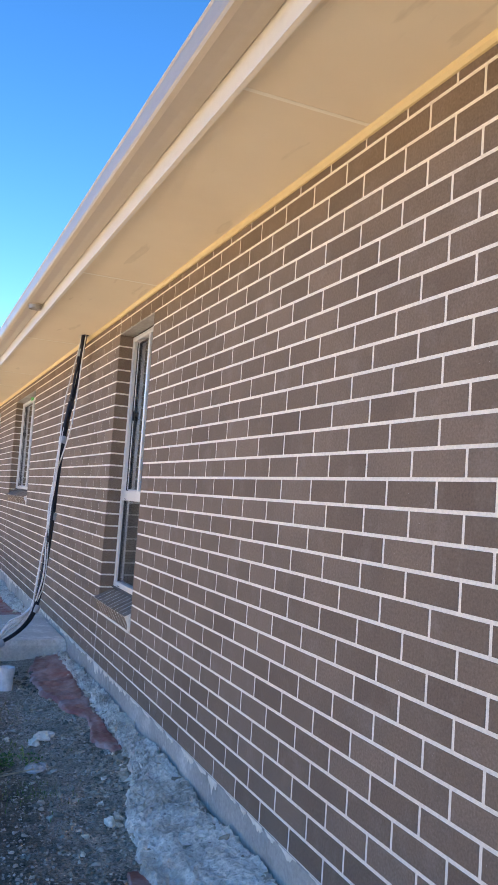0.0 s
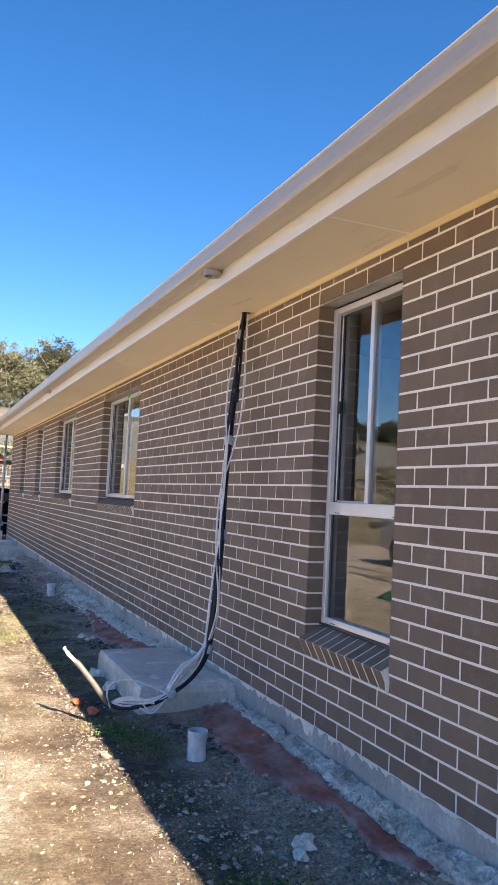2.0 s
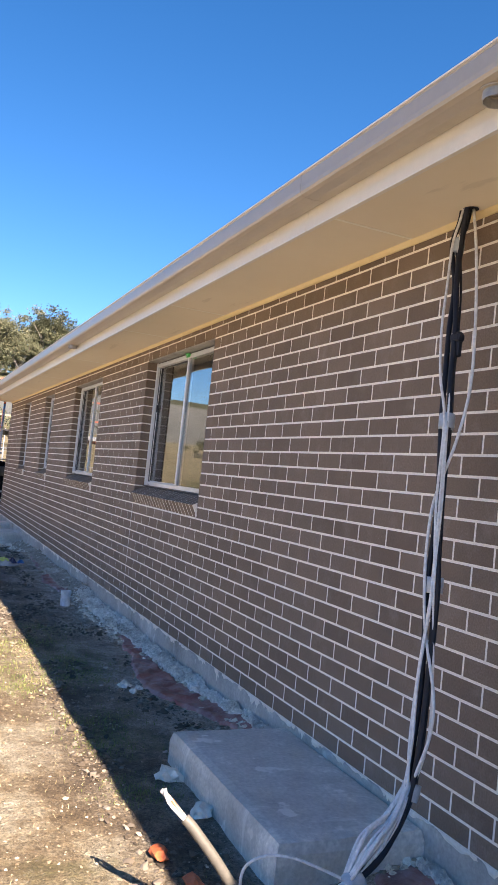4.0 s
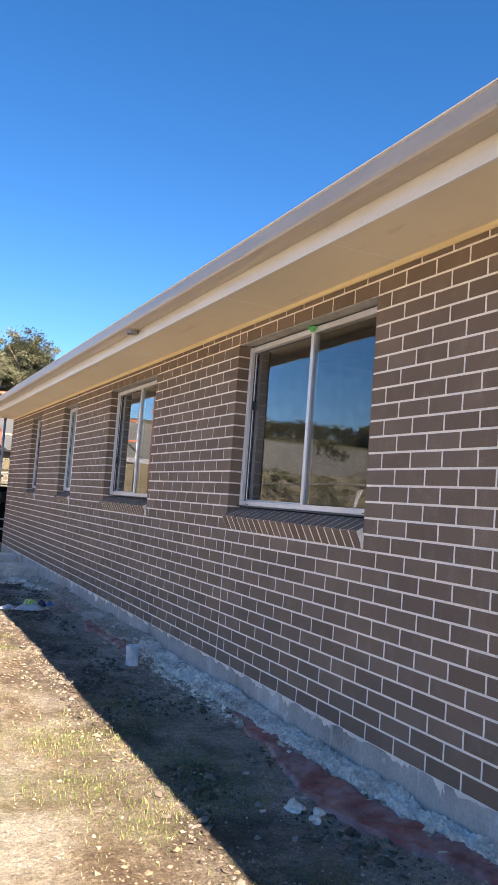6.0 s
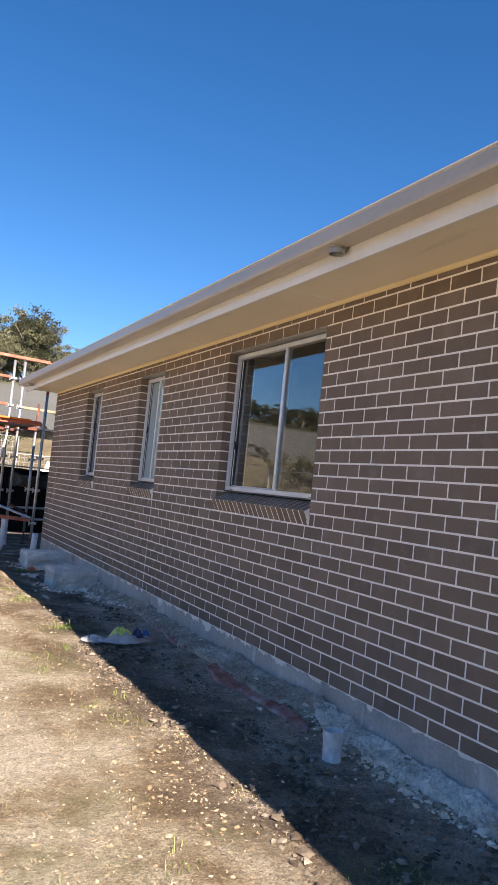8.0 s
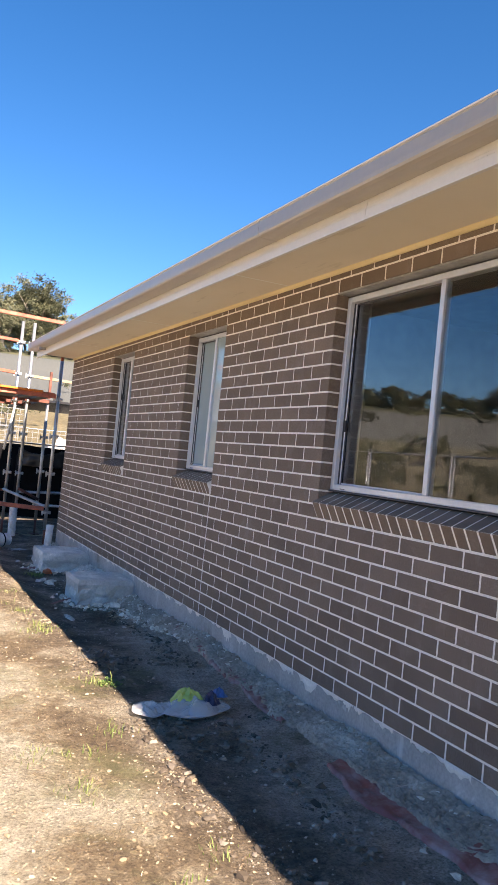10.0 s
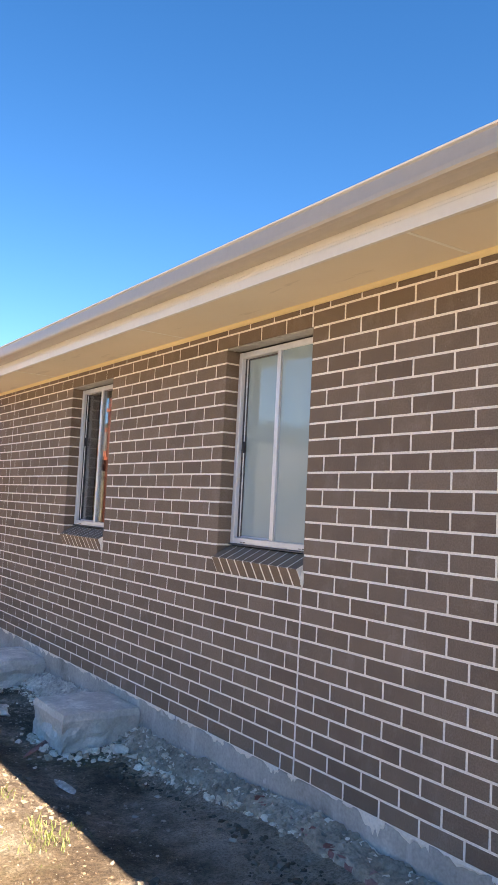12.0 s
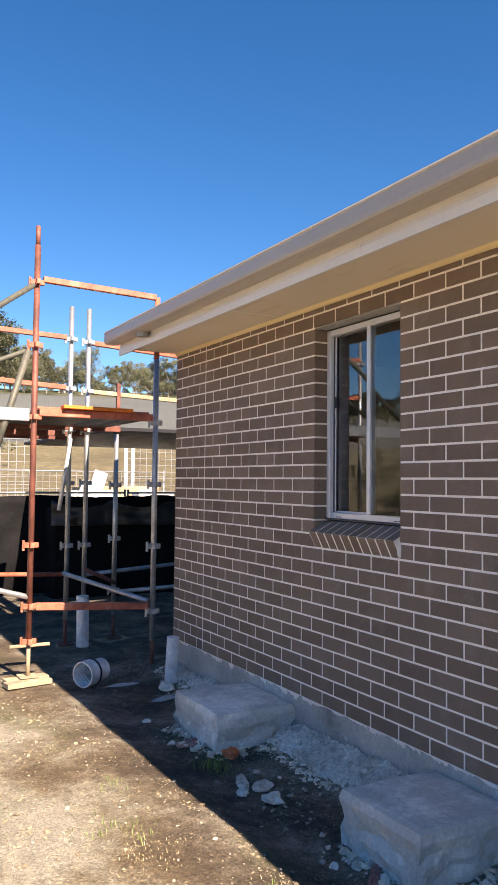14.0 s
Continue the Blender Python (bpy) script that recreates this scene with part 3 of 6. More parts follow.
def inner_house():
    """Plain rooms behind the glass, the back of the house and its roof."""
    def wall(name, a, b, m=M_PLASTER, label="dimmed grey inner wall of an unfinished room", cat="wall"):
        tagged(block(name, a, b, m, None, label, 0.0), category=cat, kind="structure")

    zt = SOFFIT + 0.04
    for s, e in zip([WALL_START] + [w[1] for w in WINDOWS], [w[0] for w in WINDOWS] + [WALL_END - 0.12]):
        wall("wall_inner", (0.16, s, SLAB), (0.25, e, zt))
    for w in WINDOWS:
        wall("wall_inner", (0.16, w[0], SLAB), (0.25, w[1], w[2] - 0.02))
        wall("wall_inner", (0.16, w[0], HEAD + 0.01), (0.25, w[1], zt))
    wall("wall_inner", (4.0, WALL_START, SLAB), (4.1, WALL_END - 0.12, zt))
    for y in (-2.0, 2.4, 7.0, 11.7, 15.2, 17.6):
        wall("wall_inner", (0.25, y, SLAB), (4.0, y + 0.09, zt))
    wall("ceiling", (-0.0, WALL_START, zt), (HOUSE_DEPTH, WALL_END, zt + 0.02), M_PLASTER, "dimmed grey ceiling lining over the rooms", "ceiling")
    wall("wall_east", (HOUSE_DEPTH - 0.11, WALL_START, SLAB), (HOUSE_DEPTH, WALL_END, zt), M_BRICK_FAR, "dark brown brick wall at the back of the house")
    wall("wall_south", (0.11, WALL_START, SLAB), (HOUSE_DEPTH - 0.11, WALL_START + 0.1, zt), M_BRICK_FAR, "dark brown brick end wall of the house")
    wall("wall_north", (0.112, WALL_END - 0.11, SLAB), (HOUSE_DEPTH - 0.11, WALL_END, zt), M_BRICK_FAR, "dark brown brick end wall beside the scaffold")
    # roof: two planes and gable ends
    hx, rz = HOUSE_DEPTH / 2, 2.78 + (HOUSE_DEPTH / 2 + 0.6) * 0.36
    bm = bmesh.new()
    for s in (-1, 1):
        v = []
        for y in (WALL_START, WALL_END):
            ex, ez = hx + s * (hx + 0.56), 2.775
            v += [bm.verts.new(p) for p in ((ex, y, ez), (hx, y, rz), (hx, y, rz - 0.05), (ex, y, ez - 0.03))]
        for q in ((0, 1, 5, 4), (3, 7, 6, 2), (0, 4, 7, 3), (0, 3, 2, 1), (4, 5, 6, 7)):
            bm.faces.new([v[j] for j in q])
    for y in (WALL_START, WALL_END - 0.02):
        vs = [bm.verts.new(p) for p in ((-0.5, y, 2.66), (HOUSE_DEPTH + 0.5, y, 2.66), (hx, y, rz - 0.04))]
        bm.faces.new(vs)
    tagged(finish("roof", bm, M_ROOF, None, "low pitched grey sheet roof of the house"), category="roof", kind="structure")


inner_house()


def extrude_profile(name, prof, y0, y1, material, closed=True):
    n = len(prof)
    verts = [(x, y0, z) for x, z in prof] + [(x, y1, z) for x, z in prof]
    faces = [(i, (i + 1) % n, n + (i + 1) % n, n + i) for i in range(n if closed else n - 1)]
    if closed:
        faces += [tuple(range(n - 1, -1, -1)), tuple(range(n, 2 * n))]
    return raw(name, verts, faces, material)


def make_eave():
    eave = tagged(block("soffit", (-0.515, WALL_START, SOFFIT + 0.008), (0.003, WALL_END - 0.004, SOFFIT + 0.016), M_SOFFIT, None, "tan painted soffit lining under the eave", 0.0), category="soffit", kind="structure")
    joints = [WALL_START, -5.5, -3.1, -0.7, 1.67, 4.07, 6.43, 8.765, 10.09, 12.5, 14.9, 17.3, 19.7, WALL_END]
    for a, b in zip(joints, joints[1:]):
        block("soffit_panel", (-0.512, a + 0.003, SOFFIT), (0.0, b - 0.003, SOFFIT + 0.0075), M_SOFFIT, eave, "", 0.001)
    for y in joints[1:-1]:
        block("joint_strip", (-0.51, y - 0.009, SOFFIT - 0.0016), (-0.024, y + 0.009, SOFFIT - 0.0004), M_STRIP, eave, "thin pale plastic joint strip", 0.0)
    bead = extrude_profile("trim", [(-0.0005, SOFFIT - 0.001), (-0.0005, SOFFIT - 0.024), (-0.010, SOFFIT - 0.024), (-0.020, SOFFIT - 0.014), (-0.024, SOFFIT - 0.001)], WALL_START, WALL_END - 0.01, M_BEAD)
    tagged(bead, "yellow primed timber bead between wall and soffit", "trim", kind="structure")
    # the fascia: folded metal cap with two fine steps
    prof = [(-0.516, 2.602), (-0.534, 2.602), (-0.536, 2.648), (-0.532, 2.651), (-0.532, 2.664), (-0.528, 2.667), (-0.528, 2.79), (-0.516, 2.79)]
    f = thing("fascia", (-0.52, 0, 2.58), "cream painted metal fascia board under the gutter", "fascia", kind="structure")
    for a, b in ((WALL_START, 0.2), (0.2, 6.51), (6.51, 13.2), (13.2, 18.1), (18.1, WALL_END)):
        local(extrude_profile("fascia_length", prof, a + 0.001, b - 0.0015, M_FASCIA), f)
    # the gutter
    g = thing("gutter", (-0.59, 0, 2.7), "taupe painted quad profile metal gutter", "gutter")
    q = [(-0.530, 2.788), (-0.530, 2.698), (-0.535, 2.693), (-0.585, 2.688), (-0.630, 2.690), (-0.648, 2.696), (-0.655, 2.706), (-0.657, 2.722), (-0.656, 2.776), (-0.661, 2.784), (-0.657, 2.794), (-0.647, 2.794), (-0.643, 2.785), (-0.650, 2.777), (-0.650, 2.724), (-0.640, 2.702), (-0.60, 2.696), (-0.536, 2.701), (-0.534, 2.788)]
    for a, b in ((WALL_START, 6.36), (6.36, 14.1), (14.1, WALL_END + 0.02)):
        local(extrude_profile("gutter_length", q, a + 0.0008, b - 0.0012, M_GUTTER), g)
    for y in (6.36, 14.1):
        lap = [(x - 0.0015 if x < -0.54 else x, z - 0.0015) for x, z in q[1:11]]
        lap2 = [(x + 0.001, z + 0.001) for x, z in reversed(lap)]
        local(extrude_profile("lap_joint", lap + lap2, y - 0.012, y + 0.012, M_GUTTER), g)
    # the stop end closes the trough
    end = [(x, z) for x, z in q[:11]]
    local(extrude_profile("stop_end", end, WALL_END + 0.02, WALL_END + 0.024, M_GUTTER), g)
    for y in (-1.2, 5.22, 11.63, 20.82):
        p = local(tube("outlet", (-0.582, y, 2.654), (-0.582, y, 2.690), 0.045, 0.0035, M_LINTEL, 24), g)
        tagged(p, "short grey round outlet spigot")
        local(tube("outlet_flange", (-0.582, y, 2.6825), (-0.582, y, 2.6865), 0.056, 0.02, M_GUTTER, 24), g)


make_eave()


def make_window(i, w):
    y0, y1, z0, ym, frosted = w
    glass = M_FROST if frosted else M_GLASS
    h = (HEAD - 0.012) - (z0 + 0.012)
    kind = "obscure bathroom" if frosted else "sliding"
    lab = {0: "tall aluminium window with sliding sash above fixed pane", 1: "wide aluminium sliding window in the brick wall", 2: "aluminium sliding window with a dark empty room behind", 3: "aluminium window with obscure glass in both sashes", 4: "narrow aluminium sliding window close to the house corner"}[i]
    win = thing("window_%d" % (i + 1), (0.09, y0, z0), lab, "window", kind="structure")
    b, t = z0 + 0.012, HEAD - 0.014
    y0, y1 = y0 + 0.006, y1 - 0.006

    inset = (0.025, 0.018, 0.006, 0.018, 0.018)[i]

    def bar(name, y_a, y_b, z_a, z_b, x_a=0.070, x_b=0.135, m=M_ALU, parent=win, bevel=0.003):
        x_a, x_b = x_a + inset, x_b + (inset if x_b < 0.2 else 0.0)
        return local(block(name, (x_a, y_a, z_a), (x_b, y_b, z_b), m, None, "", bevel), parent)

    f = 0.036
    frame = thing("window_frame", (0, 0, 0), "", "")
    frame.parent = win
    bar("jamb", y0, y0 + f, b, t, parent=frame)
    bar("jamb", y1 - f, y1, b, t, parent=frame)
    bar("head", y0 + f, y1 - f, t - f, t, 0.072, 0.135, parent=frame)
    bar("bottom_rail", y0 + f, y1 - f, b, b + f, 0.072, 0.135, parent=frame)
    # dark strip that draws the shadow gap under the frame
    bar("sill_gap_shade", y0, y1, b - 0.010, b - 0.001, 0.060, 0.137, M_TRACK, frame, 0.001)
    low = b + f
    if i == 0:
        tz = b + 0.64
        bar("transom", y0 + f, y1 - f, tz - 0.035, tz + 0.035, 0.068, 0.135, parent=frame)
        bar("fixed_bead", y0 + f, y0 + f + 0.012, b + f, tz - 0.035, 0.088, 0.10, M_TRACK, frame, 0.001)
        bar("fixed_bead", y1 - f - 0.012, y1 - f, b + f, tz - 0.035, 0.088, 0.10, M_TRACK, frame, 0.001)
        pane = bar("pane", y0 + f, y1 - f, b + f, tz - 0.035, 0.100, 0.105, glass, win, 0.0)
        pane.visible_shadow = False
        low = tz + 0.035
    top = t - f
    # drain slots in the bottom rail
    for ys in (y0 + 0.10, y1 - 0.16):
        for zz in ((b,) if i else (b, low - 0.07)):
            bar("drain_slot", ys, ys + 0.018, zz + 0.008, zz + 0.013, 0.0692 if zz == b else 0.0672, 0.0722, M_TRACK, frame, 0.0)
            bar("drain_slot", ys + 0.03, ys + 0.048, zz + 0.008, zz + 0.013, 0.0692 if zz == b else 0.0672, 0.0722, M_TRACK, frame, 0.0)
    # fixed pane on the near side, with its mullion
    bar("mullion", ym - 0.022, ym + 0.012, low, top, 0.070, 0.105, parent=frame)
    p = bar("pane", y0 + f, ym - 0.022, low, top, 0.086, 0.091, glass, win, 0.0)
    p.visible_shadow = False
    # sliding sash on the far side, set deeper
    sash = thing("sash", (0, 0, 0), "sliding sash in silver aluminium", "")
    sash.parent = win
    handle = low + (top - low) * (0.50, 0.64, 0.32, 0.50, 0.62)[i]
    bar("stile", ym - 0.012, ym + 0.008, low + 0.004, top - 0.004, 0.108, 0.128, parent=sash)
    bar("gasket", ym + 0.008, ym + 0.012, low + 0.004, top - 0.004, 0.110, 0.124, M_TRACK, sash, 0.0)
    bar("stile", y1 - f - 0.018, y1 - f - 0.006, low + 0.004, top - 0.004, 0.104, 0.128, parent=sash, bevel=0.002)
    bar("gasket", y1 - f - 0.022, y1 - f - 0.018, low + 0.004, top - 0.004, 0.106, 0.124, M_TRACK, sash, 0.0)
    bar("rail", ym + 0.012, y1 - f - 0.022, low + 0.001, low + 0.010, 0.108, 0.128, parent=sash, bevel=0.001)
    bar("rail", ym + 0.012, y1 - f - 0.022, top - 0.010, top - 0.001, 0.108, 0.128, M_TRACK, sash, 0.001)
    bar("track", y1 - f - 0.006, y1 - f - 0.001, low, top, 0.096, 0.128, M_TRACK, frame, 0.001)
    bar("handle", y1 - f - 0.034, y1 - f - 0.016, handle - 0.035, handle + 0.035, 0.094, 0.1035, M_BLACK, sash, 0.002)
    p = local(block("pane", (0.115 + inset, ym + 0.012, low + 0.010), (0.120 + inset, y1 - f - 0.022, top - 0.010), glass, None, "", 0.0), sash)
    p.visible_shadow = False
    # timber reveal inside
    for a, c in ((y0 + 0.0, y0 + 0.012), (y1 - 0.012, y1)):
        bar("reveal", a, c, b, t, 0.137 - inset + 0.024, 0.25, M_REVEAL, win, 0.0)
    return win


WINDOW_THINGS = [make_window(i, w) for i, w in enumerate(WINDOWS)]


def brick_sill(i, w):
    """Bricks on edge, sloping out under the window."""
    y0, y1, z, _, _ = w
    sill = thing("brick_sill", (0, y0, z), "sloping sill of dark brown bricks on edge", "window sill", "brick window sills")
    tilt = radians(27)
    n = round((y1 - y0) / 0.0855)
    pitch = (y1 - y0) / n
    # a brick in its own frame: x into the wall along its length, z up through its height
    L, Hh, W = 0.150, 0.112, pitch - 0.010
    c = 0.003
    v, f = brick_verts(W, Hh, L, c)
    me = bpy.data.meshes.new("sill_brick")
    me.from_pydata(v, [], f)
    me.materials.append(M_BRICK)
    me.update()
    d = Vector((math.cos(tilt), 0, math.sin(tilt)))
    up = Vector((-math.sin(tilt), 0, math.cos(tilt)))
    front_top = Vector((-0.040, 0, z - 0.072))
    mid = front_top - up * (Hh / 2)
    m0 = Matrix(((d.x, 0, up.x), (0, 1, 0), (d.z, 0, up.z))).to_4x4()
    for k in range(n):
        b = new("sill_brick", me)
        b.parent = sill
        y = pitch * (k + 0.5)
        b.matrix_basis = Matrix.Translation((mid.x, y, mid.z - z)) @ m0
    # the mortar bed between them
    bm = bmesh.new()
    add_box(bm, (0.0012, 0.002, -Hh / 2 + 0.001), (L - 0.002, y1 - y0 - 0.002, Hh / 2 - 0.0012))
    bed = finish("mortar_bed", bm, M_MORTAR, sill, "pale mortar between the sill bricks")
    bed.matrix_basis = Matrix.Translation((mid.x, 0, mid.z - z)) @ m0
    # a rough lump of mortar left at the near end
    rng = random.Random(40 + i)
    bm = bmesh.new()
    bmesh.ops.create_icosphere(bm, subdivisions=2, radius=1.0)
    for vv in bm.verts:
        q = 1 + 0.35 * noise.noise(vv.co * 1.7 + Vector((i * 3.1, 0, 0)))
        vv.co = Vector((0.010 + vv.co.x * 0.026 * q, -0.002 + vv.co.y * 0.012 * q, -0.125 + vv.co.z * 0.050 * q))
    finish("mortar_lump", bm, M_LUMP, sill, "rough pale mortar lump")
    return sill


for i, w in enumerate(WINDOWS):
    brick_sill(i, w)

# a knot of green tape on the wide window's mullion
tag = thing("green_tape", (0.078, 9.80, HEAD - 0.03), "bright green tape knot stuck above the window mullion", "tape")
bm = bmesh.new()
bmesh.ops.create_icosphere(bm, subdivisions=2, radius=0.022)
for v in bm.verts:
    v.co += Vector((0, 1, 0.6)) * 0.03 * noise.noise(v.co * 60) + v.co * 0.9 * noise.noise(v.co * 70 + Vector((3, 0, 0)))
    v.co.y *= 1.4
finish("knot", bm, M_GREENTAG, tag)


# ---- footing piers beside the slab ----
def pier(name, corners, z_top, seed, label, rough=0.02):
    """A cast block with a floated top and torn lower sides."""
    (x0, y0), (x1, y1) = corners
    t = thing(name, ((x0 + x1) / 2, (y0 + y1) / 2, 0), label, "concrete block", "concrete piers along the slab")
    nx, ny, nz = 12, 18, 9
    bm = bmesh.new()
    bmesh.ops.create_grid(bm, x_segments=1, y_segments=1, size=0.5)
    bm.clear()
    z0 = -0.26

    def place(i, j, k):
        fx, fy, fz = i / nx, j / ny, k / nz
        x, y, z = x0 + (x1 - x0) * fx, y0 + (y1 - y0) * fy, z0 + (z_top - z0) * fz
        low = min(1.0, max(0.0, 1 - (z - 0.0) / (z_top * 0.75)))
        n = Vector((noise.noise(Vector((x * 9, y * 9, z * 14 + seed))), noise.noise(Vector((x * 9 + 7, y * 9, z * 14 + seed))), noise.noise(Vector((x * 6, y * 6 + 5, z * 6 + seed)))))
        out = Vector(((fx - 0.5) * 2 if i in (0, nx) else 0, (fy - 0.5) * 2 if j in (0, ny) else 0, 0))
        p = Vector((x, y, z)) + n * rough * (0.06 + 0.9 * low) - out * 0.010 * low * (1 if rough > 0.01 else 0)
        e = 0.012
        if k == nz:
            p.z += 0.004 * n.z
            if i in (0, nx):
                p.x += e if i == 0 else -e
            if j in (0, ny):
                p.y += e if j == 0 else -e
            if i in (0, nx) or j in (0, ny):
                p.z -= 0.006
        return p - t.location

    cache = {}

    def vert(i, j, k):
        if (i, j, k) not in cache:
            cache[(i, j, k)] = bm.verts.new(place(i, j, k))
        return cache[(i, j, k)]

    for i in range(nx):
        for j in range(ny):
            bm.faces.new([vert(i, j, nz), vert(i + 1, j, nz), vert(i + 1, j + 1, nz), vert(i, j + 1, nz)])
    for k in range(nz):
        for i in range(nx):
            for j in (0, ny):
                bm.faces.new([vert(i, j, k), vert(i + 1, j, k), vert(i + 1, j, k + 1), vert(i, j, k + 1)])
        for j in range(ny):
            for i in (0, nx):
                bm.faces.new([vert(i, j, k), vert(i, j + 1, k), vert(i, j + 1, k + 1), vert(i, j, k + 1)])
    finish("cast_block", bm, M_PIER, t)
    return t


pier("concrete_pier", ((-0.655, 5.97), (0.0, 7.22)), 0.168, 1.0, "smooth grey concrete pier under the hanging cable", 0.006)
pier("concrete_pier", ((-0.56, 17.66), (0.0, 18.22)), 0.15, 22.0, "pale concrete pier with a torn crumbling base", 0.050)
pier("concrete_pier", ((-0.56, 19.50), (0.0, 20.15)), 0.14, 41.0, "concrete pier half buried beside orange scraps", 0.042)


# ---- plastic pipes standing in the soil ----
def stub_pipe(at, top, radius, lean, label, band=True):
    t = thing("pvc_pipe", at, label, "pipe", "white pipe stubs")
    b = Vector((0, 0, -0.12))
    e = Vector((lean[0], lean[1], top))
    p = tube("pipe", b, e, radius, 0.005, M_PVC, 28)
    p.parent = t
    if band:
        s = tube("socket", b + (e - b) * 0.86, e + Vector((0, 0, 0.003)), radius + 0.004, 0.0045, M_PVC, 28)
        s.parent = t
    # a black disc puts the shade in the bore into colour
    d = raw("inside", [Vector((math.cos(a) * (radius - 0.006), math.sin(a) * (radius - 0.006), top * 0.3)) for a in np.linspace(0, 2 * math.pi, 20)[:-1]], [tuple(range(19))], M_BLACK)
    d.parent = t
    tagged(d, "black disc for the shade inside the pipe")
    return t


stub_pipe((-0.575, 5.08, 0.0), 0.150, 0.050, (0.004, 0.0), "short white pvc pipe stub in grey gravel")
stub_pipe((-0.370, 11.55, 0.0), 0.150, 0.050, (-0.006, 0.0), "white pvc pipe stub with a broken rim")
stub_pipe((-0.20, 21.08, -0.06), 0.36, 0.050, (0.015, -0.02), "tall leaning white pvc pipe by the house corner", False)
stub_pipe((-0.42, 22.75, -0.08), 0.50, 0.060, (-0.01, 0.0), "wide white pvc pipe standing under the scaffold", False)

# a pipe fitting lying open on its side
pf = thing("pipe_fitting", (-0.80, 21.25, 0.045), "large white pipe fitting lying on its side", "pipe")
ax = Vector((0.85, 0.55, 0.02)).normalized()
for nm, a, b, r, w_, m in (("socket", -0.10, 0.01, 0.100, 0.010, M_PVC), ("body", 0.01, 0.13, 0.085, 0.008, M_PVC), ("seal_ring", -0.004, 0.014, 0.1045, 0.006, M_BLACK)):
    o = tube(nm, ax * a, ax * b, r, w_, m, 32)
    o.parent = pf
o = raw("inner_face", [ax * 0.09 + Vector((0, math.cos(a), math.sin(a))) * 0.076 for a in np.linspace(0, 2 * math.pi, 24)[:-1]], [tuple(range(23))], M_GREYCABLE)
o.parent = pf


# ---- the cable bundle ----
def make_cables():
    c = thing("cable_bundle", (-0.08, 6.0, 2.64), "taped bundle of black and white cables hanging from soffit", "cable")
    spine = [(-0.07, 5.975, 2.70), (-0.07, 5.99, 2.62), (-0.075, 6.010, 2.52), (-0.10, 5.955, 2.34), (-0.135, 5.905, 2.15), (-0.17, 5.86, 1.95), (-0.20, 5.815, 1.769), (-0.225, 5.778, 1.46), (-0.242, 5.742, 1.162), (-0.268, 5.705, 0.84), (-0.295, 5.68, 0.62), (-0.325, 5.665, 0.46), (-0.385, 5.645, 0.355), (-0.47, 5.62, 0.275), (-0.575, 5.59, 0.215), (-0.67, 5.575, 0.175)]
    S = [Vector(p) for p in spine]

    def shifted(dx, dy, dz=0.0, start=0, end=None, wob=0.0, seed=0.0):
        out = []
        for j, p in enumerate(S[start:end]):
            q = p + Vector((dx + wob * noise.noise(Vector((j * 0.8, seed, 0))), dy + wob * noise.noise(Vector((j * 0.8, seed, 9))), dz))
            out.append(q)
        return out

    def add(name, pts, r, m, label="", sides=8):
        o = sweep(name, pts, r, m, sides, 5)
        local(o, c)
        tagged(o, label)
        return o

    add("black_cable", shifted(0.010, 0.002, 0, 0, None, 0.010, 5.0), 0.0125, M_BLACK, "thick black cable", 10)
    add("black_cable", shifted(-0.010, -0.018, 0, 0, None, 0.022, 2.0), 0.0115, M_BLACK, "thick black cable", 10)
    add("black_cable", shifted(-0.008, 0.020, 0, 0, None, 0.018, 4.0), 0.0105, M_BLACK, "thick black cable", 10)
    left, front = Vector((-0.85, 0.53, 0)), Vector((-0.53, -0.85, 0))

    def strand(stations):
        """Points along the bundle, each moved aside and forward from its middle."""
        ks = [q[0] for q in stations]
        return [S[j] + left * float(np.interp(j, ks, [q[1] for q in stations])) + front * float(np.interp(j, ks, [q[2] for q in stations])) for j in range(ks[0], ks[-1] + 1)]

    add("white_cable", strand([(0, 0.012, 0.014), (2, 0.024, 0.014), (3, 0.042, 0.010), (4, 0.050, 0.010), (5, 0.038, 0.014), (6, 0.012, 0.026), (7, 0.016, 0.026), (8, 0.010, 0.030), (9, 0.032, 0.018), (10, 0.026, 0.018), (11, 0.028, 0.020), (15, 0.028, 0.022)]), 0.0055, M_WHITECABLE, "white flat cable")
    add("white_cable", strand([(0, 0.0, 0.018), (3, 0.0, 0.022), (4, -0.006, 0.022), (6, 0.0, 0.028), (7, -0.004, 0.028), (8, 0.006, 0.032), (9, -0.018, 0.022), (10, -0.026, 0.016), (11, 0.004, 0.030), (15, 0.004, 0.030)]), 0.0045, M_WHITECABLE, "white flat cable")
    add("white_cable", strand([(6, 0.004, 0.032), (7, 0.004, 0.030), (8, 0.012, 0.030), (9, 0.034, 0.016), (10, 0.034, 0.016), (11, 0.014, 0.028), (15, 0.014, 0.028)]), 0.0055, M_WHITECABLE, "white flat cable")
    # one white cable that bows away to the near side
    bow = [(-0.06, 5.95, 2.66), (-0.09, 5.87, 2.45), (-0.12, 5.80, 2.15), (-0.15, 5.76, 1.90), (-0.19, 5.76, 1.70), (-0.235, 5.79, 1.50), (-0.255, 5.79, 1.38), (-0.27, 5.77, 1.2), (-0.275, 5.73, 1.0), (-0.285, 5.64, 0.80), (-0.30, 5.62, 0.66), (-0.33, 5.65, 0.50)]
    add("white_cable", bow, 0.006, M_WHITECABLE, "white cable bowing away from bundle")
    # splayed loops round the lower end
    rng = random.Random(3)
    base = S[11]
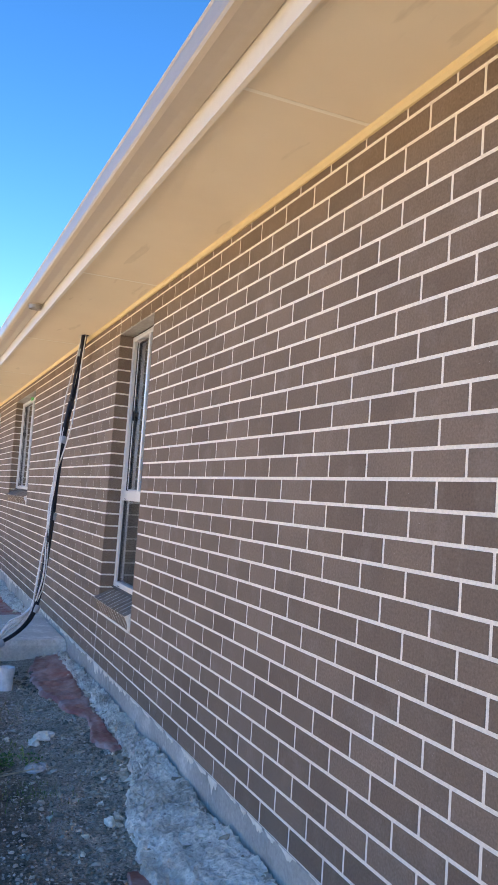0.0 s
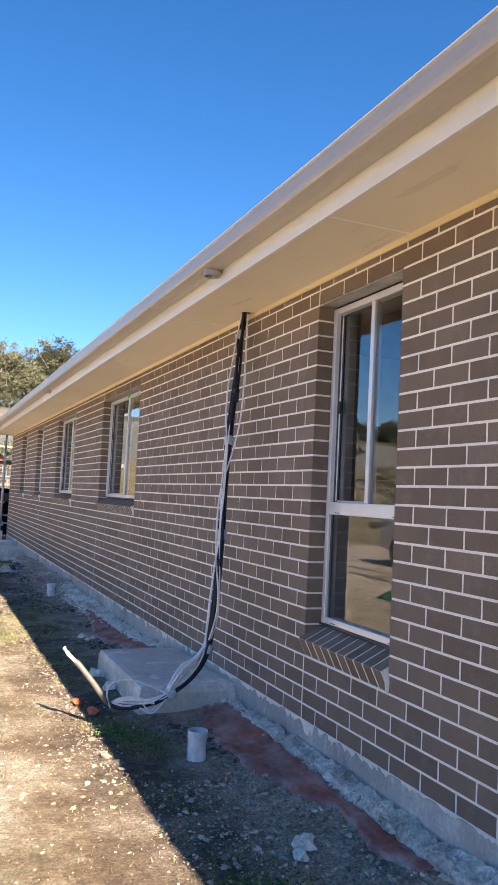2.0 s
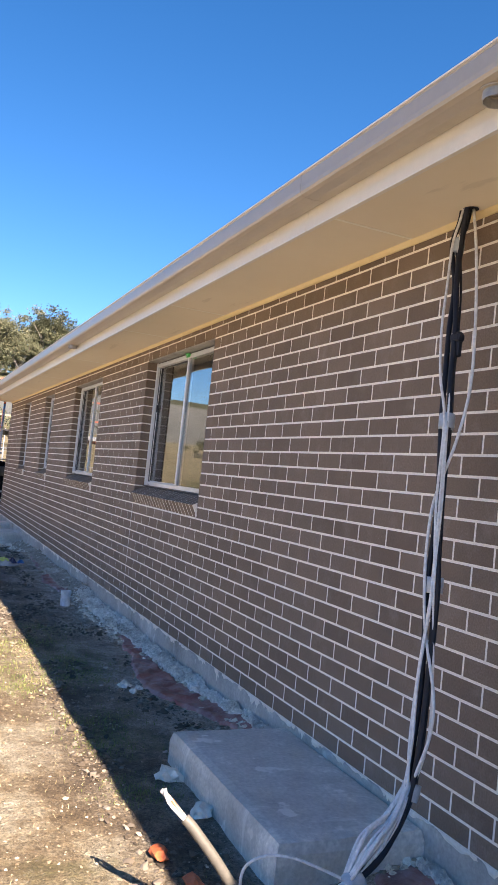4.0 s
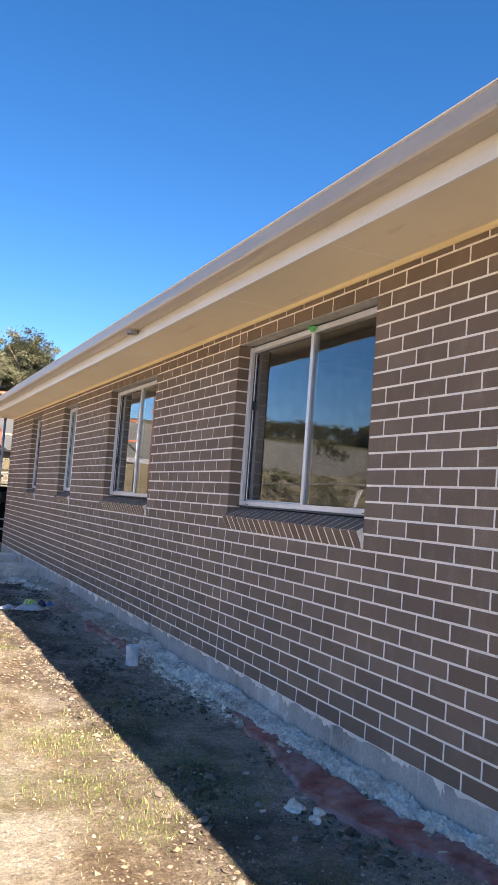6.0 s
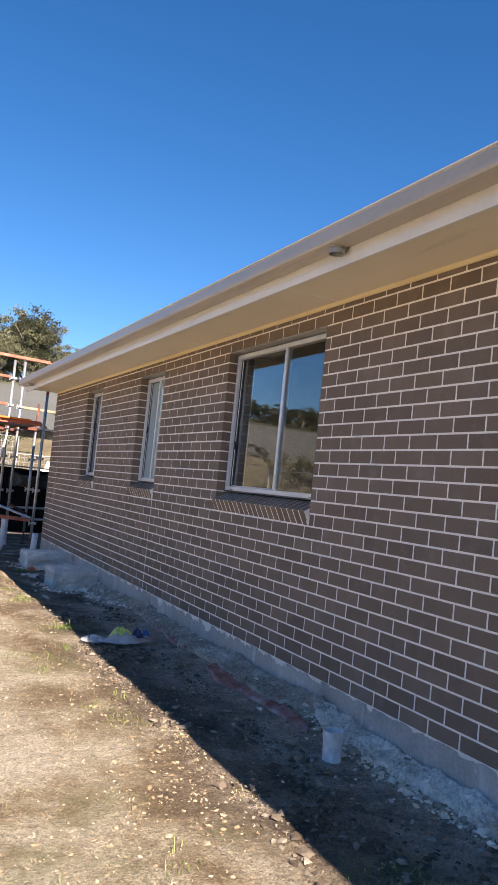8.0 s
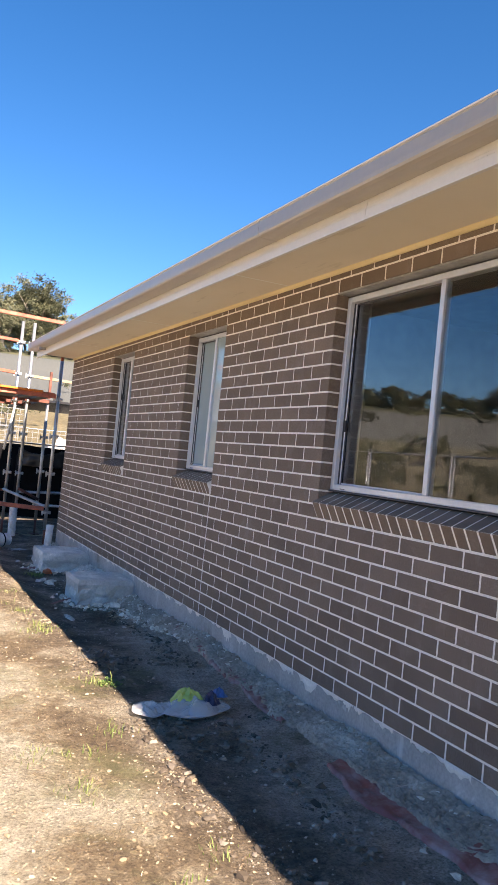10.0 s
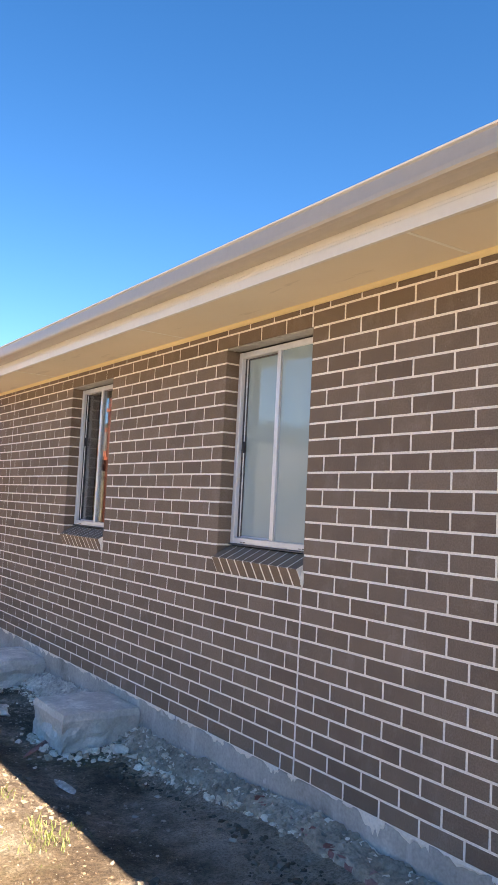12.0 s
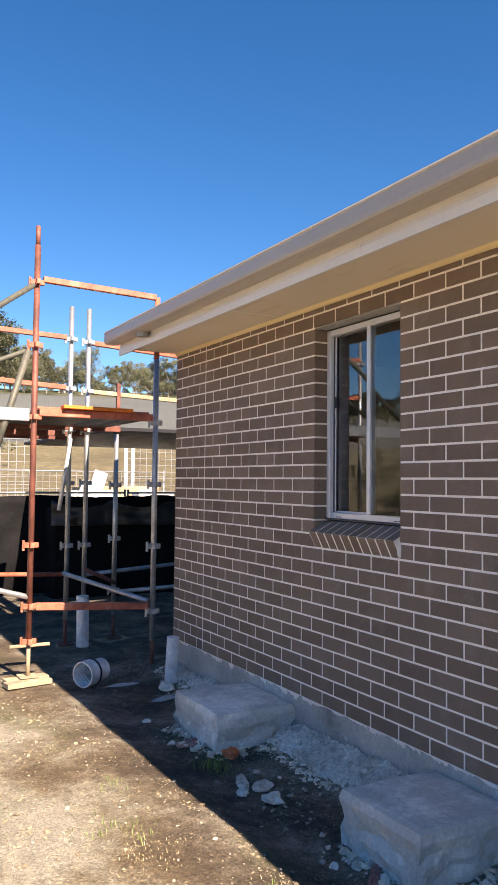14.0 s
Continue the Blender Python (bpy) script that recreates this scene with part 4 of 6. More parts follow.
    for k in range(9):
        a = rng.uniform(-1, 1)
        lift = rng.uniform(0.02, 0.10)
        p0 = S[11] + Vector((-0.02, 0.01 * a, 0.02))
        p1 = S[12] + Vector((-0.045, -0.02 + 0.03 * a, lift * 0.6))
        p2 = S[13] + Vector((-0.05, -0.02 + 0.05 * a, lift))
        p3 = S[14] + Vector((-0.02, 0.02 * a, 0.02))
        add("white_cable", [p0, p1, p2, p3], 0.0060, M_WHITECABLE, "white cable loop")
    for k in range(6):
        a = rng.uniform(-1, 1)
        p0 = S[14] + Vector((0.0, 0.012 * a, 0.012))
        p1 = S[15] + Vector((-0.02, -0.02 + 0.05 * a, rng.uniform(-0.05, 0.03)))
        p2 = Vector((-0.76, 5.60, 0.165 + 0.05 * a))
        p3 = Vector((-0.85, 5.645, 0.165 + 0.04 * a))
        p4 = Vector((-0.90, 5.69, 0.16))
        add("white_cable", [p0, p1, p2, p3, p4], 0.0060, M_WHITECABLE, "white cable loop")
    # an upstanding loop by the thick grey end
    add("white_cable", [(-0.60, 5.60, 0.22), (-0.70, 5.61, 0.265), (-0.79, 5.63, 0.295), (-0.87, 5.655, 0.295), (-0.925, 5.67, 0.262), (-0.935, 5.675, 0.20), (-0.91, 5.68, 0.13)], 0.005, M_WHITECABLE, "white cable loop")
    add("black_cable", [S[15], Vector((-0.75, 5.60, 0.15)), Vector((-0.83, 5.64, 0.135)), Vector((-0.90, 5.69, 0.14))], 0.013, M_BLACK, "thick black cable")
    add("grey_cable", [(-0.84, 5.73, 0.135), (-0.90, 5.70, 0.145), (-0.955, 5.685, 0.195), (-1.02, 5.70, 0.28), (-1.09, 5.735, 0.365), (-1.115, 5.75, 0.39)], 0.017, M_GREYCABLE, "thick grey mains cable end", 12)
    add("bare_core", [(-1.112, 5.748, 0.386), (-1.14, 5.765, 0.42), (-1.155, 5.775, 0.44)], 0.006, M_COPPER, "stripped copper core")
    add("stripped_core", [(-1.11, 5.752, 0.386), (-1.15, 5.79, 0.43), (-1.185, 5.80, 0.462)], 0.0075, M_WHITECABLE, "stripped pale core")
    add("stripped_core", [(-1.118, 5.742, 0.388), (-1.165, 5.77, 0.432), (-1.178, 5.79, 0.470)], 0.006, M_WHITECABLE, "stripped pale core")
    # tape wraps
    for j, r in ((2, 0.027), (6, 0.031), (8, 0.031), (11, 0.034), (14, 0.038)):
        p = S[j]
        d = (S[j + 1 if j < 15 else 15] - S[j - 1]).normalized()
        o = sweep("tape_wrap", [p - d * 0.028, p - d * 0.01, p + d * 0.012, p + d * 0.030], r, M_TAPE, 12, 2, True, [r * 0.96, r, r * 0.98, r * 0.94])
        local(o, c)
        tagged(o, "silver grey tape wrap")
    o = block("black_tie", (-0.165, 5.84, 2.09), (-0.13, 5.895, 2.12), M_BLACK, None, "black plastic tie", 0.006)
    local(o, c)
    o = block("black_tie", (-0.155, 5.85, 2.03), (-0.13, 5.88, 2.13), M_BLACK, None, "black plastic tie", 0.006)
    local(o, c)
    # the ragged hole it comes out of, its darkness drawn as a black patch
    hole = raw("soffit_hole", [(-0.065 + 0.032 * math.cos(a), 5.965 + 0.038 * math.sin(a), SOFFIT - 0.0015) for a in np.linspace(0, 2 * math.pi, 14)[:-1]], [tuple(range(13))], M_BLACK)
    local(hole, c)
    tagged(hole, "flat black patch drawn as the unlit soffit hole")


make_cables()


# ---- scaffold by the corner ----
def make_scaffold():
    s = thing("scaffold", (-0.9, 22.2, -0.06), "orange and galvanised tube scaffold with a plank deck", "scaffold")
    R = 0.0245

    def pole(name, a, b, m, r=R, label=""):
        o = sweep(name, [a, b], r, m, 12, 1)
        local(o, s)
        tagged(o, label)
        return o

    def cup(x, y, z, m):
        o = thing("coupler", (0, 0, 0), "", "")
        o.parent = s
        o.location = Vector((x, y, z)) - Vector(s.location)
        bm = bmesh.new()
        for dx, dy in ((1, 0), (0, 1)):
            add_box(bm, (-0.06 if dx else -0.016, -0.06 if dy else -0.016, -0.022), (0.06 if dx else 0.016, 0.06 if dy else 0.016, 0.022), 0.004)
        finish("rosette", bm, m, o)
        bm = bmesh.new()
        add_box(bm, (-0.07, -0.008, -0.045), (-0.050, 0.008, 0.04), 0.002)
        finish("wedge", bm, m, o)

    posts = {
        "A": (-1.205, 21.62, -0.04, 3.64, M_BROWN, (0.25, 0.53, 1.02, 2.06, 2.65, 3.17)),
        "B": (-0.145, 21.62, -0.09, 2.62, M_STEEL, (0.42, 0.98, 1.52, 2.06)),
        "C": (-0.555, 22.90, -0.09, 3.29, M_STEEL, (0.9, 1.52, 2.05, 2.46, 2.96)),
        "D": (-0.370, 22.92, -0.09, 3.29, M_STEEL, (0.9, 1.52, 2.05, 2.45, 2.95)),
        "E": (-0.030, 23.0, -0.09, 2.03, M_STEEL, (0.42, 0.95, 1.5)),
        "F": (-2.75, 21.62, -0.02, 3.6, M_BROWN, (0.53, 1.02, 2.06, 3.17)),
        "G": (-2.75, 22.90, -0.04, 3.3, M_STEEL, (0.9, 2.06, 3.0)),
    }
    for key, (x, y, z0, z1, m, cups) in posts.items():
        if key == "A":
            pole("standard", (x, y, z0 + 0.28), (x, y, z1 - 0.16), m)
            pole("spigot", (x, y, z1 - 0.17), (x, y, z1), m, 0.019)
            pole("jack_screw", (x, y, z0 + 0.01), (x, y, z0 + 0.30), M_TIMBER, 0.017, "muddy threaded jack screw")
            o = block("jack_handle", (x - 0.15, y - 0.012, z0 + 0.245), (x + 0.17, y + 0.012, z0 + 0.27), M_TIMBER, None, "muddy jack handle", 0.004)
            local(o, s)
            o = block("base_plate", (x - 0.075, y - 0.075, z0 + 0.012), (x + 0.075, y + 0.075, z0 + 0.020), M_TIMBER, None, "muddy square base plate", 0.002)
            local(o, s)
        else:
            pole("standard", (x, y, z0 + 0.26), (x, y, z1), m)
            pole("jack_screw", (x, y, z0 + 0.01), (x, y, z0 + 0.28), M_BROWN, 0.018, "rusty threaded jack screw")
            o = block("base_plate", (x - 0.075, y - 0.075, z0 + 0.03), (x + 0.075, y + 0.075, z0 + 0.038), M_BROWN, None, "rusty square base plate", 0.002)
            local(o, s)
        for z in cups:
            cup(x, y, z, M_RUST if m is M_BROWN else M_STEEL)
    ax_, ay = -1.205, 21.62

    def beam(name, a, b, h, w, m, label=""):
        a, b = Vector(a), Vector(b)
        d = (b - a)
        L = d.length
        bm = bmesh.new()
        add_box(bm, (0, -w / 2, -h / 2), (L, w / 2, h / 2), 0.004)
        o = finish(name, bm, m)
        o.matrix_basis = Matrix.Translation(a - Vector(s.location)) @ d.to_track_quat("X", "Z").to_matrix().to_4x4()
        o.parent = s
        tagged(o, label)

    beam("ledger", (ax_ + 0.05, ay, 0.525), (-0.19, ay, 0.47), 0.060, 0.045, M_RUST, "orange ledger")
    beam("guard_rail", (ax_ + 0.05, ay, 3.20), (-0.16, ay, 3.17), 0.050, 0.045, M_RUST, "orange guard rail")
    pole("standard", (-0.145, 21.62, 2.62), (-0.145, 21.62, 3.17), M_RUST)
    beam("deck_transom", (ax_ + 0.04, ay, 2.10), (-0.18, ay, 2.10), 0.062, 0.05, M_RUST, "orange deck transom")
    beam("deck_transom", (-2.72, ay, 2.075), (ax_ - 0.04, ay, 2.075), 0.105, 0.05, M_STEEL, "galvanised deck transom")
    beam("deck_transom", (-2.72, 22.9, 2.075), (-0.03, 22.9, 2.075), 0.06, 0.05, M_BROWN, "rusty deck transom")
    for x0, x1 in ((-2.70, -2.47), (-2.45, -2.22), (-2.20, -1.97), (-1.95, -1.72), (-1.70, -1.47), (-1.45, -1.235), (-1.17, -0.95), (-0.93, -0.60), (-0.52, -0.41), (-0.33, -0.19)):
        o = block("deck_plank", (x0, 21.66, 2.085), (x1, 24.5, 2.125), M_DECK, None, "", 0.004)
        local(o, s)
    for y in (23.6, 24.3):
        beam("deck_transom", (-2.72, y, 2.05), (-0.2, y, 2.05), 0.06, 0.05, M_BROWN, "rusty deck transom")
    beam("webbing", (-0.98, 21.60, 2.152), (-0.38, 21.60, 2.148), 0.030, 0.11, M_ORANGE, "bright orange webbing folded on deck")
    beam("toe_board", (-1.18, 21.66, 2.14), (-0.2, 21.66, 2.14), 0.02, 0.05, M_RUST, "orange toe edge")
    for z0_, z1_ in ((3.04, 2.975), (2.58, 2.47)):
        beam("guard_rail", (-2.75, 22.9, z0_), (-0.60, 22.9, z1_), 0.048, 0.045, M_RUST, "orange guard rail")
    beam("guard_rail", (-0.34, 22.95, 2.95), (0.9, 23.2, 2.93), 0.048, 0.045, M_RUST, "orange guard rail")
    beam("guard_rail", (-0.34, 22.95, 2.45), (1.6, 23.3, 2.42), 0.045, 0.045, M_TIMBER, "pale dusty guard rail")
    beam("upright_stub", (-0.02, 23.0, 2.12), (-0.02, 23.0, 2.56), 0.04, 0.04, M_BROWN)
    # braces
    pole("brace", (ax_ - 0.02, ay, 3.15), (-2.7, 21.75, 2.05), M_DULL, 0.024, "dull olive diagonal brace")
    pole("brace", (ax_ - 0.03, ay + 0.05, 2.62), (-2.10, 21.9, 2.25), M_DULL, 0.021)
    pole("brace", (ax_ - 0.06, ay - 0.02, 2.60), (-1.56, ay + 0.04, 1.55), M_DULL, 0.028, "dull olive diagonal brace")
    pole("brace", (ax_, ay, 0.60), (-2.7, 22.6, 0.95), M_STEEL, 0.023, "galvanised diagonal brace")
    pole("brace", (-0.59, 22.88, 0.63), (-0.17, 21.68, 0.50), M_STEEL, 0.022, "galvanised lower brace")
    pole("ledger", (-0.03, 23.0, 0.40), (2.6, 23.4, 0.42), M_STEEL, 0.022)
    pole("ledger", (-0.37, 22.94, 0.60), (2.6, 24.2, 0.62), M_STEEL, 0.022)
    pole("ledger", (-0.37, 22.9, 0.66), (-0.03, 22.96, 0.50), M_BROWN, 0.022)
    pole("ledger", (-2.75, 22.9, 0.70), (-0.60, 22.9, 0.62), M_RUST, 0.022)
    pole("brace", (-0.55, 22.86, 1.96), (-0.66, 22.84, 1.25), M_ALU, 0.020)
    # second deck past the corner; black colour stands for its shaded underside
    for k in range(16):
        o = block("deck_plank", (-0.05, 23.08 + k * 0.26, 2.07), (3.6, 23.31 + k * 0.26, 2.11), M_BLACK, None, "deck plank coloured black for the shade under it", 0.004)
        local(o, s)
    pole("standard", (1.9, 23.1, -0.1), (1.9, 23.1, 3.0), M_STEEL)
    return s


make_scaffold()

# timber pads below the jacks
rng = random.Random(9)
for x, y, z, a in ((-1.22, 21.58, -0.045, 8), (-0.145, 21.62, -0.075, -14), (-0.46, 22.9, -0.085, 4), (-0.03, 23.0, -0.085, 25), (-2.75, 21.62, -0.03, 3)):
    pad = thing("timber_pad", (x, y, z), "weathered timber packing pad under a scaffold jack", "timber", "timber pads under the scaffold")
    pad.rotation_euler[2] = radians(a)
    block("board", (-0.19, -0.11, -0.03), (0.17, 0.0, 0.010), M_TIMBER, pad, "", 0.004)
    block("board", (-0.16, 0.004, -0.03), (0.19, 0.11, 0.012), M_TIMBER, pad, "", 0.004)


# ---- fences, stacks and a covered heap past the house ----
def cloth_sheet(name, path, z0, z1, material, parent, amp=0.05, n=60, m=12, seed=0.0, droop=0.0):
    """A hanging sheet along a plan path, with folds and a thin back face."""
    P = [Vector((p[0], p[1], 0)) for p in path]
    seg = [(P[i + 1] - P[i]).length for i in range(len(P) - 1)]
    tot = sum(seg)
    verts, faces = [], []
    for i in range(n + 1):
        d = tot * i / n
        k = 0
        while k < len(seg) - 1 and d > seg[k]:
            d -= seg[k]
            k += 1
        base = P[k].lerp(P[k + 1], min(d / seg[k], 1))
        dirv = (P[k + 1] - P[k]).normalized()
        nor = Vector((-dirv.y, dirv.x, 0))
        top = z1 - droop * math.sin(math.pi * ((i / n * 3) % 1)) + 0.02 * noise.noise(Vector((i * 0.4, seed, 0)))
        for j in range(m + 1):
            f = j / m
            z = z0 + (top - z0) * f
            off = amp * noise.noise(Vector((i * 0.33, f * 2.2, seed))) + amp * 0.5 * noise.noise(Vector((i * 0.9, f * 4, seed + 5)))
            verts.append(base + nor * off + Vector((0, 0, z)))
    for i in range(n):
        for j in range(m):
            a = i * (m + 1) + j
            faces.append((a, a + 1, a + m + 2, a + m + 1))
    ob = raw(name, verts, faces, material, None, True)
    mod = ob.modifiers.new("thickness", "SOLIDIFY")
    mod.thickness = 0.004
    local(ob, parent)
    return ob


def mesh_panel(parent, a, b, z0, z1, step=0.075, r=0.0022, hstep=None):
    """A welded wire panel with a tube frame."""
    a, b = Vector(a), Vector(b)
    L = (b - a).length
    n = int(L / step)
    verts, faces = [], []

    def rod(p, q, rr):
        d = (q - p).normalized()
        s1 = d.orthogonal().normalized() * rr
        s2 = d.cross(s1).normalized() * rr
        i0 = len(verts)
        verts.extend([p + s1, p + s2, p - s1, p - s2, q + s1, q + s2, q - s1, q - s2])
        for k in range(4):
            faces.append((i0 + k, i0 + (k + 1) % 4, i0 + 4 + (k + 1) % 4, i0 + 4 + k))

    for i in range(n + 1):
        p = a.lerp(b, i / n)
        rod(Vector((p.x, p.y, z0)), Vector((p.x, p.y, z1)), r)
    hz = hstep or step * 2
    for k in range(int((z1 - z0) / hz) + 1):
        z = z0 + k * hz
        rod(Vector((a.x, a.y, z)), Vector((b.x, b.y, z)), r)
    local(raw("wire_mesh", verts, faces, M_STEEL), parent)
    for p in (a, b):
        local(sweep("post", [(p.x, p.y, z0 - 0.12), (p.x, p.y, z1 + 0.05)], 0.017, M_STEEL, 8, 1), parent)
    for z in (z0, z1):
        local(sweep("rail", [(a.x, a.y, z), (b.x, b.y, z)], 0.015, M_STEEL, 8, 1), parent)


fence = thing("shade_cloth_fence", (0, 26.6, -0.05), "temporary wire fence covered in black shade cloth", "fence")
mesh_panel(fence, (-3.4, 26.3, 0), (-1.05, 26.6, 0), 0.05, 1.38)
mesh_panel(fence, (-1.0, 26.6, 0), (1.4, 26.75, 0), 0.05, 1.36)
mesh_panel(fence, (1.45, 26.75, 0), (3.9, 26.6, 0), 0.05, 1.36)
M_CLOTH.node_tree.nodes["Principled BSDF"].inputs["Specular IOR Level"].default_value = 0.12
cloth_sheet("shade_cloth", [(-1.9, 26.44), (-1.2, 26.54), (0.2, 26.60), (2.2, 26.68), (3.9, 26.5)], -0.08, 1.33, M_CLOTH, fence, 0.07, 80, 12, 1.0, 0.03)

heap = thing("covered_stack", (0.4, 25.6, -0.08), "stack under a silver and black plastic sheet", "covered stack")
cloth_sheet("plastic_sheet", [(0.05, 25.9), (0.5, 25.75), (1.0, 25.85), (1.6, 25.7), (2.6, 25.8)], 0.92, 1.27, M_SHEET, heap, 0.05, 40, 8, 4.0, 0.10)
# the near-black cloth colour also holds the shade on these goods
local(block("stacked_load", (0.1, 25.95, -0.1), (2.6, 26.4, 1.15), M_CLOTH, None, "stacked goods with shade in their near-black colour", 0.03), heap)

for k, (x, y, w_, d_, h_, m, lab) in enumerate(((1.72, 29.5, 0.9, 0.5, 0.30, M_WRAP, "white wrapped bundle behind the cloth fence"), (2.5, 30.4, 1.6, 0.7, 0.38, M_TIMBER, "brown timber stack beyond the fence"), (2.75, 29.0, 0.7, 0.4, 0.28, M_WRAP, "leaning white board beyond the fence"))):
    t = thing("site_stack", (x, y, 1.05), lab, "building material")
    base = block("packed_load", (-w_ / 2, -d_ / 2, -0.25), (w_ / 2, d_ / 2, h_), m, t, "", 0.02)
    leaf = block("sheet", (-w_ / 2 + 0.05, -d_ / 2 - 0.05, 0.0), (-w_ / 2 + 0.32, -d_ / 2 - 0.02, h_ + 0.12), M_WRAP, t, "loose white sheet", 0.004)
    leaf.rotation_euler = (0, radians(18 if k != 2 else -15), 0)
    block("bearer", (-w_ / 2, -0.05, -1.2), (w_ / 2, 0.05, -0.25), M_TIMBER, t, "timber bearer", 0.01)

for a, b, lab in (((-0.9, 31, 0), (0.95, 31, 0), "bare wire fence panel against the straw field"), ((3.3, 32, 0), (5.6, 32, 0), "bare wire fence panel beyond the stacks"), ((-0.5, 33, 0), (4.6, 33, 0), "low wire fence along the straw field")):
    t = thing("wire_fence", a, lab, "fence", "wire fence panels past the house")
    mesh_panel(t, a, b, 0.25 if "low" not in lab else 0.3, 2.35 if "low" not in lab else 1.75, 0.15, 0.006, 0.15)

for x in (3.80, 3.98):
    t = thing("white_post", (x, 33.5, 0.2), "slim white post standing in the straw field", "post", "white posts in the field")
    o = sweep("shaft", [(0, 0, -0.3), (0, 0, 2.2)], 0.045, M_PVC, 10, 1)
    o.parent = t
    o = sweep("cap", [(0, 0, 2.2), (0, 0, 2.23)], 0.05, M_PVC, 10, 1)
    o.parent = t


# ---- on the open side: what the windows reflect ----
def make_fence_line():
    for k in range(9):
        y = 3.0 + k * 2.45
        t = thing("temporary_fence_panel", (-5.7, y, 0), "galvanised temporary fence panel on the open side", "fence", "temporary fence panels")
        mesh_panel(t, (-5.7, y, 0), (-5.72, y + 2.4, 0), 0.15, 1.85, 0.10, 0.002, 0.3)
        if k in (2, 3, 5, 6):
            local(sweep("stay", [(-5.65, y + 0.1, 1.75), (-5.0, y + 0.25, 0.05)], 0.016, M_ALU, 8, 1), t)
            local(sweep("stay", [(-5.65, y + 0.2, 1.75), (-5.3, y + 0.5, 0.05)], 0.016, M_ALU, 8, 1), t)
        local(block("foot", (-5.85, y - 0.1, 0.0), (-5.5, y + 0.14, 0.12), M_TERRACOTTA, None, "orange fence foot", 0.02), t)


make_fence_line()


def make_car():
    t = thing("parked_car", (-8.6, 14.6, 0.0), "silver grey four wheel drive parked behind the fence", "car")
    paint = speckled("silver car paint", (0.55, 0.56, 0.58), (0.52, 0.53, 0.55), (0.6, 0.61, 0.63), 10, 0.25, 0.3, 0.0, 0.001)
    body = [(-2.25, 0.45), (-2.25, 0.95), (-1.35, 1.08), (-0.75, 1.62), (0.3, 1.70), (1.75, 1.66), (2.15, 1.08), (2.25, 0.95), (2.25, 0.45), (1.85, 0.38), (-1.85, 0.38)]
    n = len(body)
    verts = []
    for s in (-1, 1):
        for y, z in body:
            verts.append((s * (0.92 if z < 1.2 else 0.74), y, z))
    faces = [tuple(range(n - 1, -1, -1)), tuple(range(n, 2 * n))] + [(i, (i + 1) % n, n + (i + 1) % n, n + i) for i in range(n)]
    raw("body", verts, faces, paint, t)
    for s in (-1, 1):
        g = raw("side_window", [(s * 0.90, -1.15, 1.12), (s * 0.90, 1.95, 1.12), (s * 0.775, 1.65, 1.56), (s * 0.775, -0.68, 1.54)], [(0, 1, 2, 3)], M_BLACK, t)
        for y in (-1.45, 1.45):
            w = thing("wheel", (s * 0.82, y, 0.36), "", "")
            w.parent = t
            o = sweep("tyre", [(-0.11, 0, 0), (0.11, 0, 0)], 0.36, M_BLACK, 24, 1)
            o.parent = w
            o = sweep("rim", [(-0.115, 0, 0), (0.115, 0, 0)], 0.21, M_ALU, 16, 1)
            o.parent = w


make_car()


def crumple(name, size, material, seed, parent, squash=1.0, n=3):
    bm = bmesh.new()
    bmesh.ops.create_icosphere(bm, subdivisions=n, radius=1.0)
    for v in bm.verts:
        q = 1 + 0.55 * noise.noise(v.co * 1.6 + Vector((seed, 0, 0))) + 0.25 * noise.noise(v.co * 4.5 + Vector((0, seed, 0)))
        v.co = Vector((v.co.x * size[0] * q, v.co.y * size[1] * q, max(v.co.z, -0.25) * size[2] * q))
    return finish(name, bm, material, parent)


t = thing("green_cloth_heap", (-4.4, 10.4, 0.0), "heap of dark green shade cloth on pale soil", "cloth heap")
M_GREENCLOTH = speckled("green shade cloth", (0.02, 0.11, 0.07), (0.01, 0.05, 0.035), (0.04, 0.17, 0.11), 14, 0.7, 0.0, 0.9, 0.03, 4)
for k, (dx, dy, a, b, h) in enumerate(((0, 0, 0.30, 0.62, 0.07), (0.12, 0.35, 0.14, 0.3, 0.16), (-0.1, -0.25, 0.16, 0.4, 0.12), (0.05, 0.75, 0.2, 0.22, 0.10), (0.1, -0.7, 0.18, 0.3, 0.06))):
    fold = crumple("fold", (a, b, h), M_GREENCLOTH, 2.0 + 3 * k, t, 1.0, 4)
    fold.location = (dx, dy, 0)


